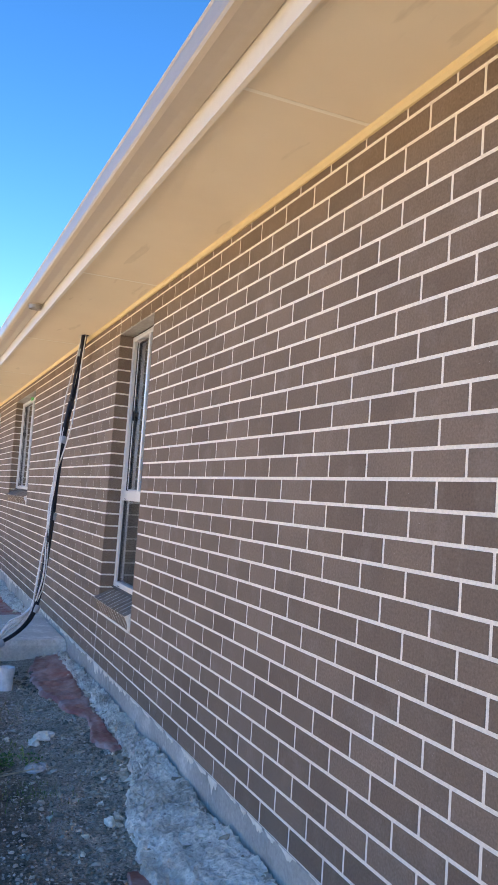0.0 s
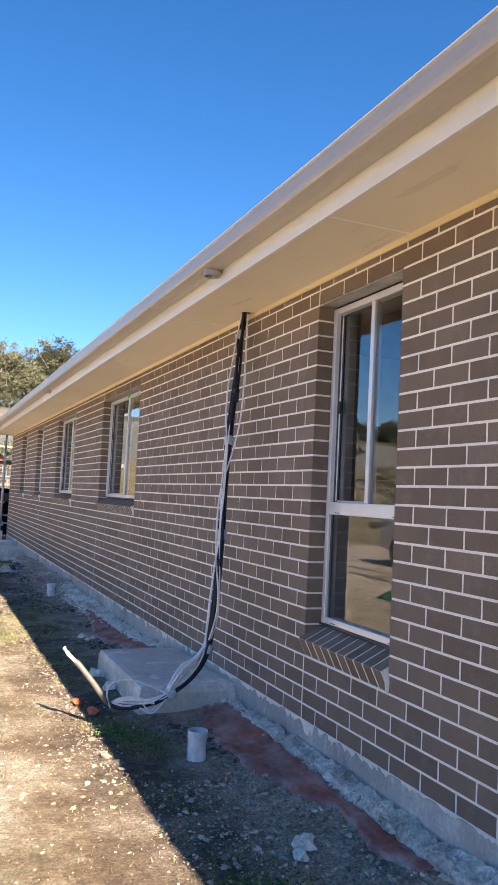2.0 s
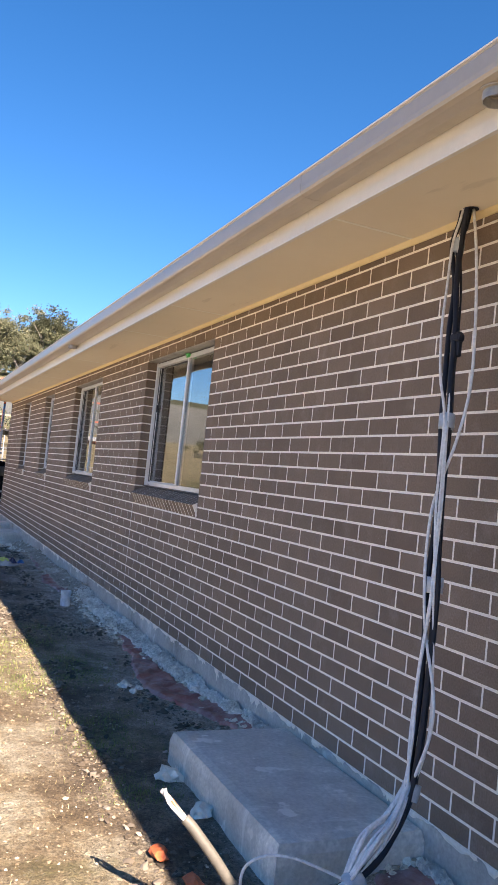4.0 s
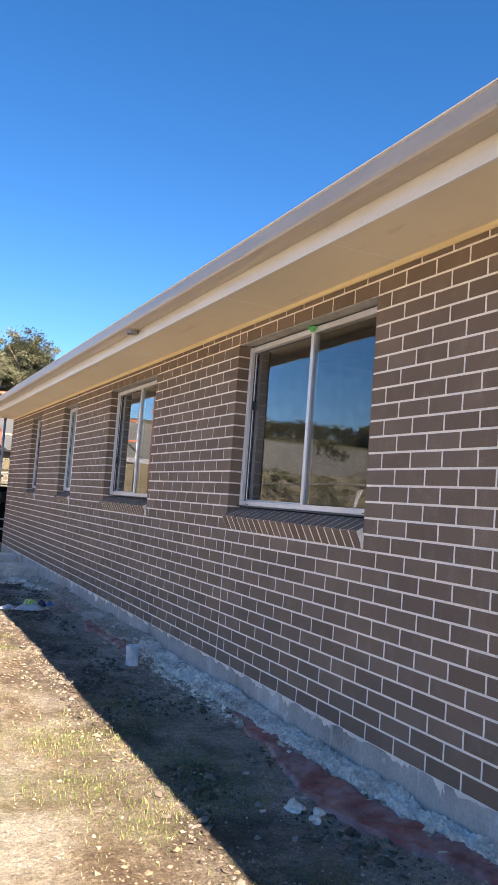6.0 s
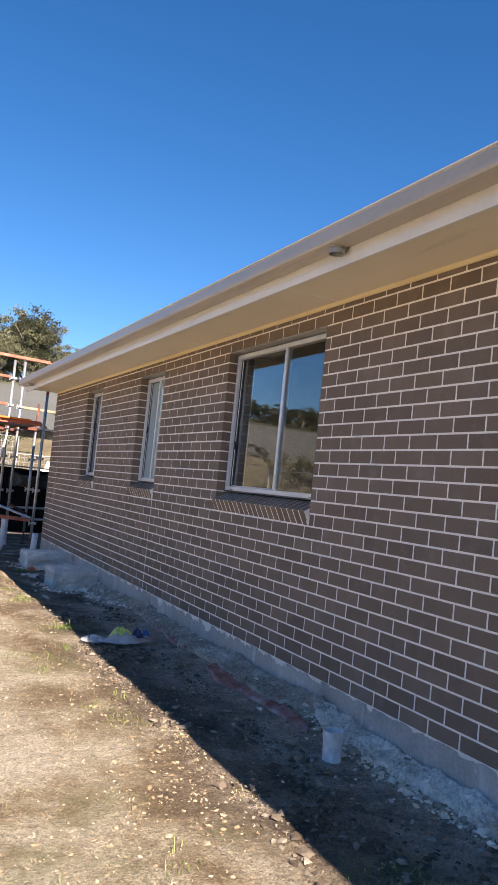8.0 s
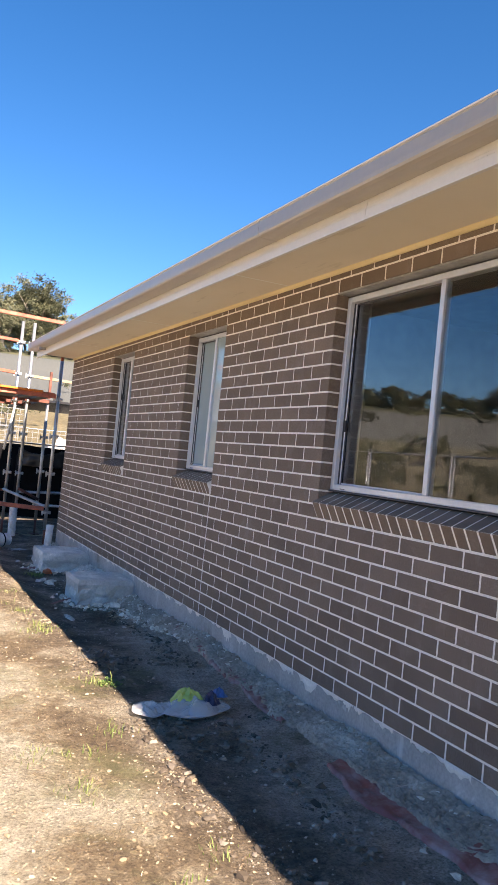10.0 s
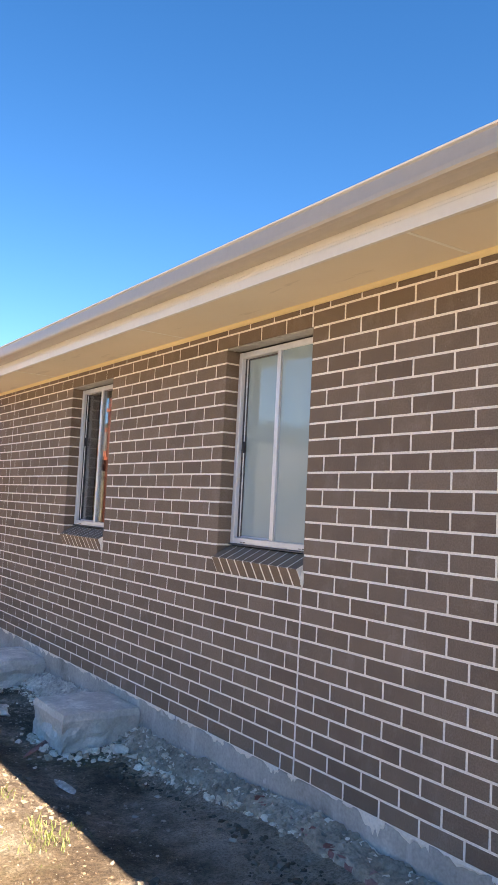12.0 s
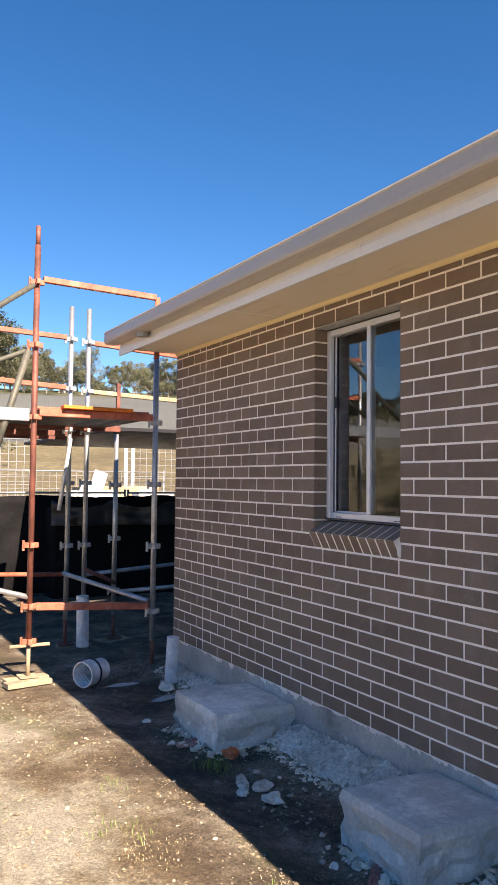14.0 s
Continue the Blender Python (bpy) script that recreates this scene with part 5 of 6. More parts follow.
# ---- trees ----
def make_tree(name, height, width, seed, clumps, leaves, label, at, sc=0.34):
    rng = random.Random(seed)
    t = thing(name, at, label, "tree")
    verts, faces = [], []
    tips = []

    def limb(a, b, r0, r1, sides=6):
        d = (b - a).normalized()
        s = d.orthogonal().normalized()
        u = d.cross(s)
        i0 = len(verts)
        mid = a.lerp(b, 0.5) + Vector((rng.uniform(-1, 1), rng.uniform(-1, 1), 0)) * (b - a).length * 0.08
        for p, r in ((a, r0), (mid, (r0 + r1) / 2), (b, r1)):
            for k in range(sides):
                an = 2 * math.pi * k / sides
                verts.append(p + (s * math.cos(an) + u * math.sin(an)) * r)
        for j in range(2):
            for k in range(sides):
                x, y = i0 + j * sides + k, i0 + j * sides + (k + 1) % sides
                faces.append((x, y, y + sides, x + sides))

    base = Vector((0, 0, -0.3))
    fork = Vector((rng.uniform(-0.3, 0.3), rng.uniform(-0.3, 0.3), height * 0.22))
    limb(base, fork, height * 0.028, height * 0.02)
    for _ in range(5):
        an = rng.uniform(0, 2 * math.pi)
        e = fork + Vector((math.cos(an) * width * 0.26, math.sin(an) * width * 0.26, height * rng.uniform(0.10, 0.45)))
        limb(fork, e, height * 0.014, height * 0.007)
        for _ in range(3):
            a2 = rng.uniform(0, 2 * math.pi)
            e2 = e + Vector((math.cos(a2) * width * 0.16, math.sin(a2) * width * 0.16, height * rng.uniform(0.02, 0.2)))
            limb(e, e2, height * 0.007, height * 0.003, 4)
            tips.append(e2)
    raw("trunk", verts, faces, M_BARK, t)
    cv, cf = [], []
    centres = []
    for k in range(clumps):
        tip = rng.choice(tips)
        c = tip + Vector((rng.gauss(0, width * 0.11), rng.gauss(0, width * 0.11), rng.gauss(0, height * 0.10)))
        centres.append((c, width * rng.uniform(0.05, 0.13)))
    for k in range(leaves):
        c, r = rng.choice(centres)
        v = Vector((rng.gauss(0, 1), rng.gauss(0, 1), rng.gauss(0, 0.75))) * r * 0.62
        p = c + v
        d1 = Vector((rng.uniform(-1, 1), rng.uniform(-1, 1), rng.uniform(-1, 0.3))).normalized() * sc * rng.uniform(0.6, 1.3)
        d2 = d1.orthogonal().normalized() * sc * 0.42
        i0 = len(cv)
        cv.extend([p - d1 * 0.5, p + d2 * 0.5, p + d1 * 0.5, p - d2 * 0.5])
        cf.append((i0, i0 + 1, i0 + 2, i0 + 3))
    raw("crown", cv, cf, M_GUM, t)
    return t


def place_on_ground(az, r, cx=-2.0, cy=10.0):
    x, y = cx + r * math.sin(radians(az)), cy + r * math.cos(radians(az))
    return x, y, ground_height(x, y)


def make_forest():
    rng = random.Random(12)
    protos = [
        make_tree("gum_tree", 10.5, 7.4, 1, 46, 6000, "tall olive gum tree on the ridge", place_on_ground(4.5, 116)),
        make_tree("gum_tree", 9.2, 7.0, 2, 40, 5600, "spreading grey green gum tree on the ridge", place_on_ground(9.5, 117)),
        make_tree("gum_tree", 6.5, 7.0, 3, 50, 5200, "rounded olive gum tree on the ridge", place_on_ground(15.0, 119)),
    ]
    for p in protos:
        p["group"] = "gum trees on the ridge"
    spots = []
    for az in np.arange(-4, 27, 1.15):
        spots.append((az + rng.uniform(-0.5, 0.5), 112.5 + rng.uniform(0, 3), rng.uniform(0.55, 0.8)))
        spots.append((az + rng.uniform(-0.5, 0.5), 121 + rng.uniform(0, 6), rng.uniform(0.75, 1.0)))
        spots.append((az + rng.uniform(-0.5, 0.5), 134 + rng.uniform(0, 8), rng.uniform(0.8, 1.05)))
    for az in (3.0, 4.4, 5.6, 7.0, 8.2, 9.4, 21.5):
        spots.append((az, 114 + rng.uniform(0, 3), rng.uniform(1.12, 1.34)))
    for az in np.arange(-62, -22, 0.42):
        spots.append((az + rng.uniform(-0.5, 0.5), 113 + rng.uniform(0, 9), rng.uniform(0.22, 0.46)))
    for az in np.arange(-4, 27, 0.9):
        spots.append((az + rng.uniform(-0.4, 0.4), 111 + rng.uniform(0, 2), rng.uniform(0.25, 0.45)))
    for az, r, sc in spots:
        if az > -10:
            sc *= float(np.interp(az, [10, 12.5, 14.5, 17, 18.5, 21.5, 24], [0.9, 0.76, 0.42, 0.42, 0.64, 0.64, 0.5]))
        x, y, z = place_on_ground(az, r)
        src = rng.choice(protos)
        m = Matrix.Translation((x, y, z - 0.3)) @ Matrix.Rotation(rng.uniform(0, 6.28), 4, "Z")
        o = copy_thing(src, m)
        wide = 1.35 if az < -20 else 1.0
        o.scale = (sc * wide, sc * wide, sc * rng.uniform(0.85, 1.1))
    # low shrubs in the paddock seen in the windows and below the hill
    sh = make_tree("shrub", 2.2, 2.6, 7, 24, 1500, "olive shrub standing in the straw paddock", place_on_ground(-34, 30), 0.13)
    sh["group"] = "shrubs in the paddock"
    for az, r, sc in ((-38, 26, 0.8), (-43, 29, 1.1), (-29, 34, 1.0), (-48, 24, 0.7), (-52, 31, 1.1), (-25, 40, 1.2), (5.5, 46, 1.2), (7.5, 50, 1.4), (12, 78, 1.0), (3.0, 82, 1.2)) + tuple((rng.uniform(-64, -16), rng.uniform(22, 62), rng.uniform(0.5, 1.2)) for _ in range(46)) + tuple((rng.uniform(-60, -20), rng.uniform(78, 104), rng.uniform(0.9, 1.6)) for _ in range(14)):
        x, y, z = place_on_ground(az, r)
        o = copy_thing(sh, Matrix.Translation((x, y, z - 0.1)) @ Matrix.Rotation(r, 4, "Z"))
        o.scale = (sc, sc, sc)


make_forest()


# ---- litter ----
bag = thing("litter_bag", (-0.68, 14.30, 0.02), "crumpled clear plastic bag with lime and navy print", "litter")


def wrinkled(name, w, d, h, material, seed, at, parent, rot=0.0, n=16, label=""):
    """A thin crumpled sheet with an uneven outline."""
    verts, faces = [], []
    for i in range(n + 1):
        for j in range(n + 1):
            u, v = i / n * 2 - 1, j / n * 2 - 1
            r = math.hypot(u, v)
            q = 1 + 0.22 * noise.noise(Vector((math.atan2(v, u) * 1.2, seed, 0)))
            s = max(abs(u), abs(v)) / r if r > 0 else 1
            uu, vv = u * s * q * 0.9, v * s * q * 0.9
            ridge = 1 - 2.0 * abs(noise.noise(Vector((u * 1.7, v * 1.7, seed)))) - 0.5 * abs(noise.noise(Vector((u * 4, v * 4, seed))))
            rise = (1 - min(r, 1) ** 2.5) * h * (0.45 + 0.65 * max(ridge, 0))
            verts.append(Vector((uu * w / 2, vv * d / 2, max(rise, 0.004))))
    for i in range(n):
        for j in range(n):
            a = i * (n + 1) + j
            faces.append((a, a + 1, a + n + 2, a + n + 1))
    ob = raw(name, verts, faces, material, parent, False)
    ob.location = at
    ob.rotation_euler[2] = rot
    mod = ob.modifiers.new("thickness", "SOLIDIFY")
    mod.thickness = 0.0015
    return tagged(ob, label)


wrinkled("clear_plastic", 0.50, 0.34, 0.065, M_BAG, 1.0, (0.02, 0.0, 0), bag, 0.3, 22, "clear crumpled plastic")
wrinkled("printed_plastic", 0.24, 0.24, 0.085, M_LIME, 5.0, (0.0, 0.06, 0.012), bag, 0.8, 16, "lime green printed plastic")
wrinkled("dark_print", 0.13, 0.10, 0.075, M_NAVY, 8.0, (0.10, -0.03, 0.03), bag, 0.2, 10, "navy printed patch")
wrinkled("clear_plastic", 0.30, 0.22, 0.04, M_BAG, 9.0, (-0.24, 0.02, 0.0), bag, 1.2, 16, "clear crumpled plastic")
t = thing("blue_wrapper", (-0.44, 14.47, 0.03), "crumpled blue plastic wrapper on grey soil", "litter")
wrinkled("wrapper", 0.12, 0.12, 0.05, M_BLUE, 3.0, (0, 0, 0), t, 0.5, 12)
for k, (x, y, w_, d_, m, lab) in enumerate((
    (-0.55, 21.2, 0.30, 0.10, M_BAG, "pale plastic strip by the scaffold foot"), (-0.35, 20.75, 0.40, 0.12, M_BAG, "torn pale plastic strip near the pier"),
    (-0.55, 18.95, 0.20, 0.12, M_SPILL, "flat mortar scrap on damp soil"), (-0.62, 19.05, 0.28, 0.08, M_SPILL, "flat pale mortar scrap beside the pier"), (-0.75, 17.1, 0.30, 0.07, M_SPILL, "long flat mortar scrap on dark soil"),
    (-0.62, 19.75, 0.12, 0.28, M_MEMBRANE, "red plastic scrap beside the pier"), (-0.64, 17.85, 0.05, 0.5, M_MEMBRANE, "red plastic edge along the pier"),
    (-0.60, 3.52, 0.12, 0.18, M_BAG, "torn grey plastic scrap by the weeds"), (-1.75, 4.95, 0.05, 0.16, M_WRAP, "white plastic scrap on tan soil"),
)):
    t = thing("scrap", (x, y, ground_height(x, y) + 0.006), lab, "litter", "scraps along the wall")
    wrinkled("piece", w_, d_, 0.02, m, 20.0 + k, (0, 0, 0), t, 0.4 * k, 10)
for x, y, r in ((-0.985, 6.30, 0.3), (-0.93, 6.05, 1.2)):
    t = thing("orange_cap", (x, y, 0.012), "orange plastic cap half sunk in the soil", "litter", "orange caps")
    crumple("cap", (0.035, 0.06, 0.022), M_TERRACOTTA, r, t, 1.0, 2)
t = thing("orange_cap", (-0.50, 19.42, ground_height(-0.50, 19.42) + 0.02), "orange plastic cap on the pier's foot", "litter", "orange caps")
crumple("cap", (0.05, 0.05, 0.04), M_TERRACOTTA, 3.3, t, 1.0, 2)
for k, pts in enumerate((((-1.12, 3.22, 0.018), (-0.92, 3.34, 0.024), (-0.74, 3.40, 0.026), (-0.62, 3.44, 0.03)), ((-1.06, 3.30, 0.016), (-0.90, 3.36, 0.02), (-0.72, 3.46, 0.024)), ((-1.24, 3.16, 0.01), (-1.12, 3.22, 0.015), (-1.0, 3.26, 0.018)))):
    t = thing("dry_stick", pts[0], "pale dry stick lying across the shadow edge", "stick", "dry sticks")
    local(sweep("stick", pts, 0.008, M_STRAW, 6, 4, True, [0.002, 0.006, 0.003]), t)


# ---- red membrane and spilled mortar along the slab ----
def strip(name, spans, material, z, label, cat, seed, amp=0.012, parent_group="", step=0.02):
    """A lying sheet given by (y, inner x, outer x) stations, wrinkled and torn at its edges."""
    ys = [s[0] for s in spans]
    grit = name == "mortar_spill"
    crumb = random.Random(int(seed * 10))
    m = 24 if grit else 14
    n = int((ys[-1] - ys[0]) / (0.014 if grit else step))
    verts, faces = [], []
    for i in range(n + 1):
        y = ys[0] + (ys[-1] - ys[0]) * i / n
        xi, xo = np.interp(y, ys, [s[1] for s in spans]), np.interp(y, ys, [s[2] for s in spans])
        xo += 0.035 * noise.noise(Vector((y * 4, seed, 0))) + 0.018 * noise.noise(Vector((y * 14, seed, 1)))
        xi += 0.03 * noise.noise(Vector((y * 5, seed, 3))) + 0.012 * noise.noise(Vector((y * 17, seed, 4)))
        for j in range(m + 1):
            f = (j + (grit and 0 < j < m) * crumb.uniform(-0.4, 0.4)) / m
            x = xi + (xo - xi) * f
            h = ground_height(x, y) + z + amp * (0.6 + noise.noise(Vector((x * 14, y * 11, seed)))) + 0.75 * amp * noise.noise(Vector((x * 40, y * 34, seed)))
            if grit:
                h += crumb.uniform(-0.004, 0.007) + (0.012 * crumb.random() if crumb.random() < 0.08 else 0)
            if j in (0, m):
                h -= z + amp * 0.9
            verts.append((x, y, h))
    for i in range(n):
        for j in range(m):
            a = i * (m + 1) + j
            faces.append((a, a + m + 1, a + m + 2, a + 1))
    ob = raw(name, verts, faces, material, None, not grit)
    return tagged(ob, label, cat, parent_group)


strip("red_membrane", [(3.55, -0.15, -0.20), (3.85, -0.13, -0.25), (4.2, -0.14, -0.20), (4.45, -0.14, -0.30), (4.8, -0.11, -0.36), (5.2, -0.08, -0.38), (5.6, -0.04, -0.34), (5.93, -0.06, -0.26)], M_MEMBRANE, 0.014, "torn red plastic membrane dusted with mortar", "membrane", 1.0, 0.012, "red membrane pieces")
for k, st in enumerate(([(1.05, -0.18, -0.24), (1.2, -0.12, -0.34), (1.4, -0.20, -0.36), (1.5, -0.26, -0.32)], [(1.95, -0.36, -0.42), (2.1, -0.34, -0.47), (2.35, -0.40, -0.46)])):
    strip("red_membrane", st, M_MEMBRANE, 0.012, "torn dusty scrap of red membrane in the mortar", "membrane", 12.0 + k, 0.010, "red membrane pieces")
strip("red_membrane", [(7.3, -0.05, -0.12), (7.9, -0.05, -0.22), (8.5, -0.14, -0.40), (9.0, -0.16, -0.34), (9.5, -0.12, -0.26), (10.3, -0.08, -0.17)], M_MEMBRANE, 0.010, "wide torn red membrane below the wide window", "membrane", 3.0, 0.014, "red membrane pieces")
strip("red_membrane", [(11.95, -0.26, -0.30), (12.5, -0.16, -0.30), (13.0, -0.20, -0.36), (13.4, -0.22, -0.33)], M_MEMBRANE, 0.008, "red membrane strip with a pale crust", "membrane", 4.0, 0.012, "red membrane pieces")
strip("red_membrane", [(14.0, -0.22, -0.26), (14.6, -0.16, -0.24), (15.3, -0.12, -0.19), (16.2, -0.05, -0.11)], M_MEMBRANE, 0.010, "narrow red membrane strip against the slab", "membrane", 5.0, 0.014, "red membrane pieces")
strip("mortar_spill", [(0.5, -0.01, -0.40), (2.0, -0.01, -0.42), (2.8, -0.01, -0.34), (3.4, -0.01, -0.15), (4.2, -0.01, -0.12), (4.6, -0.01, -0.10), (5.6, -0.01, -0.09), (5.93, -0.01, -0.08)], M_SPILL, 0.016, "crust of pale dried mortar along the slab", "mortar", 6.0, 0.020, "mortar crusts")
strip("mortar_spill", [(7.26, -0.01, -0.06), (8.4, -0.01, -0.12), (9.2, -0.01, -0.15), (10.4, -0.01, -0.18), (11.2, -0.01, -0.20), (12.0, -0.01, -0.15), (12.35, -0.01, -0.05)], M_SPILL, 0.016, "long crust of dried mortar against the slab", "mortar", 7.0, 0.022, "mortar crusts")
strip("mortar_spill", [(12.1, -0.01, -0.10), (12.5, -0.01, -0.25), (14.0, -0.01, -0.24), (15.2, -0.01, -0.20), (16.6, -0.01, -0.16), (17.6, -0.01, -0.18)], M_CRUST, 0.012, "dusty grey brown crust against the slab", "mortar", 17.0, 0.018, "mortar crusts")
strip("mortar_spill", [(18.25, -0.01, -0.16), (19.0, -0.01, -0.22), (19.48, -0.01, -0.2)], M_SPILL, 0.016, "crust of mortar between the two piers", "mortar", 8.0, 0.022, "mortar crusts")
strip("mortar_spill", [(20.2, -0.01, -0.12), (20.8, -0.01, -0.14), (21.4, -0.01, -0.08)], M_SPILL, 0.016, "mortar crust close to the house corner", "mortar", 9.0, 0.022, "mortar crusts")


def lumps(name, places, material, label, cat, seed, flat=0.6):
    """Many broken lumps as one mass: places are (x, y, size)."""
    rng = np.random.RandomState(seed)
    g = (1 + 5 ** 0.5) / 2
    base = np.array([(-1, g, 0), (1, g, 0), (-1, -g, 0), (1, -g, 0), (0, -1, g), (0, 1, g), (0, -1, -g), (0, 1, -g), (g, 0, -1), (g, 0, 1), (-g, 0, -1), (-g, 0, 1)], float) / 1.9
    tri = np.array([(0, 11, 5), (0, 5, 1), (0, 1, 7), (0, 7, 10), (0, 10, 11), (1, 5, 9), (5, 11, 4), (11, 10, 2), (10, 7, 6), (7, 1, 8), (3, 9, 4), (3, 4, 2), (3, 2, 6), (3, 6, 8), (3, 8, 9), (4, 9, 5), (2, 4, 11), (6, 2, 10), (8, 6, 7), (9, 8, 1)])
    V, F = [], []
    for k, (x, y, s) in enumerate(places):
        a = rng.uniform(0, 2 * math.pi)
        jit = 1 + rng.uniform(-0.45, 0.45, (12, 1))
        push = rng.uniform(-0.22, 0.22, (12, 3))
        p = (base * jit + push) * s * np.array([rng.uniform(0.7, 1.3), rng.uniform(0.7, 1.3), flat * rng.uniform(0.7, 1.2)])
        t = rng.uniform(-0.6, 0.6)
        p[:, 2] += p[:, 0] * t * 0.5
        c, sn = math.cos(a), math.sin(a)
        q = np.stack([p[:, 0] * c - p[:, 1] * sn + x, p[:, 0] * sn + p[:, 1] * c + y, p[:, 2] + ground_height(x, y) + s * 0.22], 1)
        V.append(q)
        F.append(tri + 12 * k)
    V, F = np.concatenate(V), np.concatenate(F)
    me = bpy.data.meshes.new(name)
    me.vertices.add(len(V))
    me.vertices.foreach_set("co", V.astype(np.float32).ravel())
    me.loops.add(len(F) * 3)
    me.loops.foreach_set("vertex_index", F.astype(np.int32).ravel())
    me.polygons.add(len(F))
    me.polygons.foreach_set("loop_start", np.arange(0, len(F) * 3, 3, dtype=np.int32))
    me.update(calc_edges=True)
    me.shade_flat()
    me.materials.append(material)
    return tagged(new(name, me), label, cat, kind="stuff")


def scatter():
    rng = random.Random(21)
    rub, big = [], []
    y = 0.6
    while y < 21.4:
        dense = 0.5 + 0.9 * max(0, noise.noise(Vector((y * 0.9, 2.2, 0))) + 0.35)
        if 5.95 < y < 7.25 or 17.65 < y < 18.24 or 19.5 < y < 20.16:
            y += 0.03
            continue
        if 11.9 < y < 14.6:
            dense *= 0.5
        elif y > 14.6:
            dense *= 1.3
        width = np.interp(y, [0.6, 3.0, 4.2, 5.0, 9, 10, 11.5, 12.4, 14, 17, 19, 21], [0.38, 0.24, 0.13, 0.09, 0.14, 0.25, 0.26, 0.16, 0.12, 0.22, 0.28, 0.2])
        heap = max(0.0, noise.noise(Vector((y * 1.7, 8.2, 0))))
        for _ in range(int(rng.uniform(12, 34) * dense + 0.5)):
            x = -0.012 - width * rng.random() ** 1.4
            size = min(0.003 + rng.expovariate(210), 0.019)
            rub.append((x, y + rng.uniform(-0.03, 0.03), size))
        if rng.random() < 0.25 + 1.5 * heap:
            x = -0.03 - width * 0.6 * rng.random() ** 1.3
            for _ in range(rng.randint(1, 4)):
                rub.append((x + rng.gauss(0, 0.03), y + rng.gauss(0, 0.03), rng.uniform(0.010, 0.027)))
        y += 0.021
    for y0, y1, side in ((17.56, 17.70, -0.30), (17.66, 18.22, -0.58), (19.42, 19.52, -0.30), (19.5, 20.15, -0.58), (5.88, 5.98, -0.10)):
        for _ in range(60):
            x = side + 0.01 - min(rng.expovariate(22), 0.16) if y1 - y0 > 0.3 else -0.02 - rng.random() * 2 * abs(side)
            rub.append((x, rng.uniform(y0 - 0.02, y1), min(0.005 + rng.expovariate(90), 0.030)))
    for centre, spread, wide, count in ((1.2, 0.5, 0.20, 900), (2.3, 0.5, 0.17, 800), (3.0, 0.3, 0.10, 250), (10.2, 0.9, 0.10, 500), (11.3, 0.5, 0.12, 350), (4.42, 0.10, 0.045, 90), (4.0, 0.18, 0.04, 110), (3.5, 0.2, 0.05, 110), (8.6, 0.3, 0.05, 130), (9.3, 0.25, 0.06, 110), (12.9, 0.2, 0.04, 90), (13.7, 0.3, 0.05, 70), (15.6, 0.3, 0.07, 120), (16.4, 0.35, 0.08, 200), (17.1, 0.25, 0.12, 260), (17.5, 0.07, 0.22, 200), (18.6, 0.2, 0.07, 90), (19.0, 0.2, 0.14, 160)):
        for _ in range(count):
            rub.append((-0.015 - abs(rng.gauss(0, wide)), centre + rng.gauss(0, spread), min(0.005 + rng.expovariate(120), 0.030)))
    lumps("mortar_rubble", rub, M_RUBBLE, "broken pale mortar rubble heaped along the slab", "rubble", 4, 0.7)
    grav = []
    for k in range(26000):
        y = 0.4 + 21.4 * rng.random() ** 1.15 if k < 11000 else 0.4 + 4.4 * rng.random()
        x = -0.02 - abs(rng.gauss(0, 0.55))
        if x < -1.0:
            continue
        if x > -0.68 and (5.95 < y < 7.25 or 17.6 < y < 18.3 or 19.45 < y < 20.2):
            continue
        if noise.noise(Vector((x * 1.6, y * 0.8, 4))) < (-0.15 if y > 4.8 else -0.35) and rng.random() < 0.8:
            continue
        grav.append((x, y, min(0.0025 + rng.expovariate(420), 0.016)))
    lumps("gravel", grav, M_STONE, "grey and pale gravel over the shaded soil", "gravel", 5, 0.65)
    crumbs = []
    for _ in range(17000):
        y = 1.5 + 20 * rng.random() ** 1.2
        x = -1.0 - 3.0 * rng.random() ** 1.4
        if noise.noise(Vector((x * 1.1, y * 0.7, 14))) < 0.0 and rng.random() < 0.6:
            continue
        crumbs.append((x, y, min(0.0025 + rng.expovariate(560), 0.013)))
    lumps("clay_crumbs", crumbs, M_SOILBIT, "tan clay crumbs and small stones on soil", "gravel", 6, 0.6)
    clods = []
    for _ in range(9000):
        y = 4.8 + 12.5 * rng.random()
        x = -0.28 - 0.85 * rng.random()
        if noise.noise(Vector((x * 2.2, y * 1.4, 24))) < 0.02 or (x > -0.68 and 5.95 < y < 7.25):
            continue
        clods.append((x, y, min(0.003 + rng.expovariate(170), 0.026)))
    lumps("soil_clods", clods, M_CLOD, "dark broken clods of damp soil", "soil", 7, 0.55)
    tan = []
    for _ in range(9000):
        y = 2.0 + 19.0 * rng.random()
        x = -1.0 - 2.4 * rng.random() ** 1.3
        if noise.noise(Vector((x * 1.9, y * 1.3, 34))) < 0.08:
            continue
        tan.append((x, y, min(0.003 + rng.expovariate(260), 0.014)))
    lumps("clay_clods", tan, M_TANCLOD, "tan broken clods of dry clay", "soil", 8, 0.5)
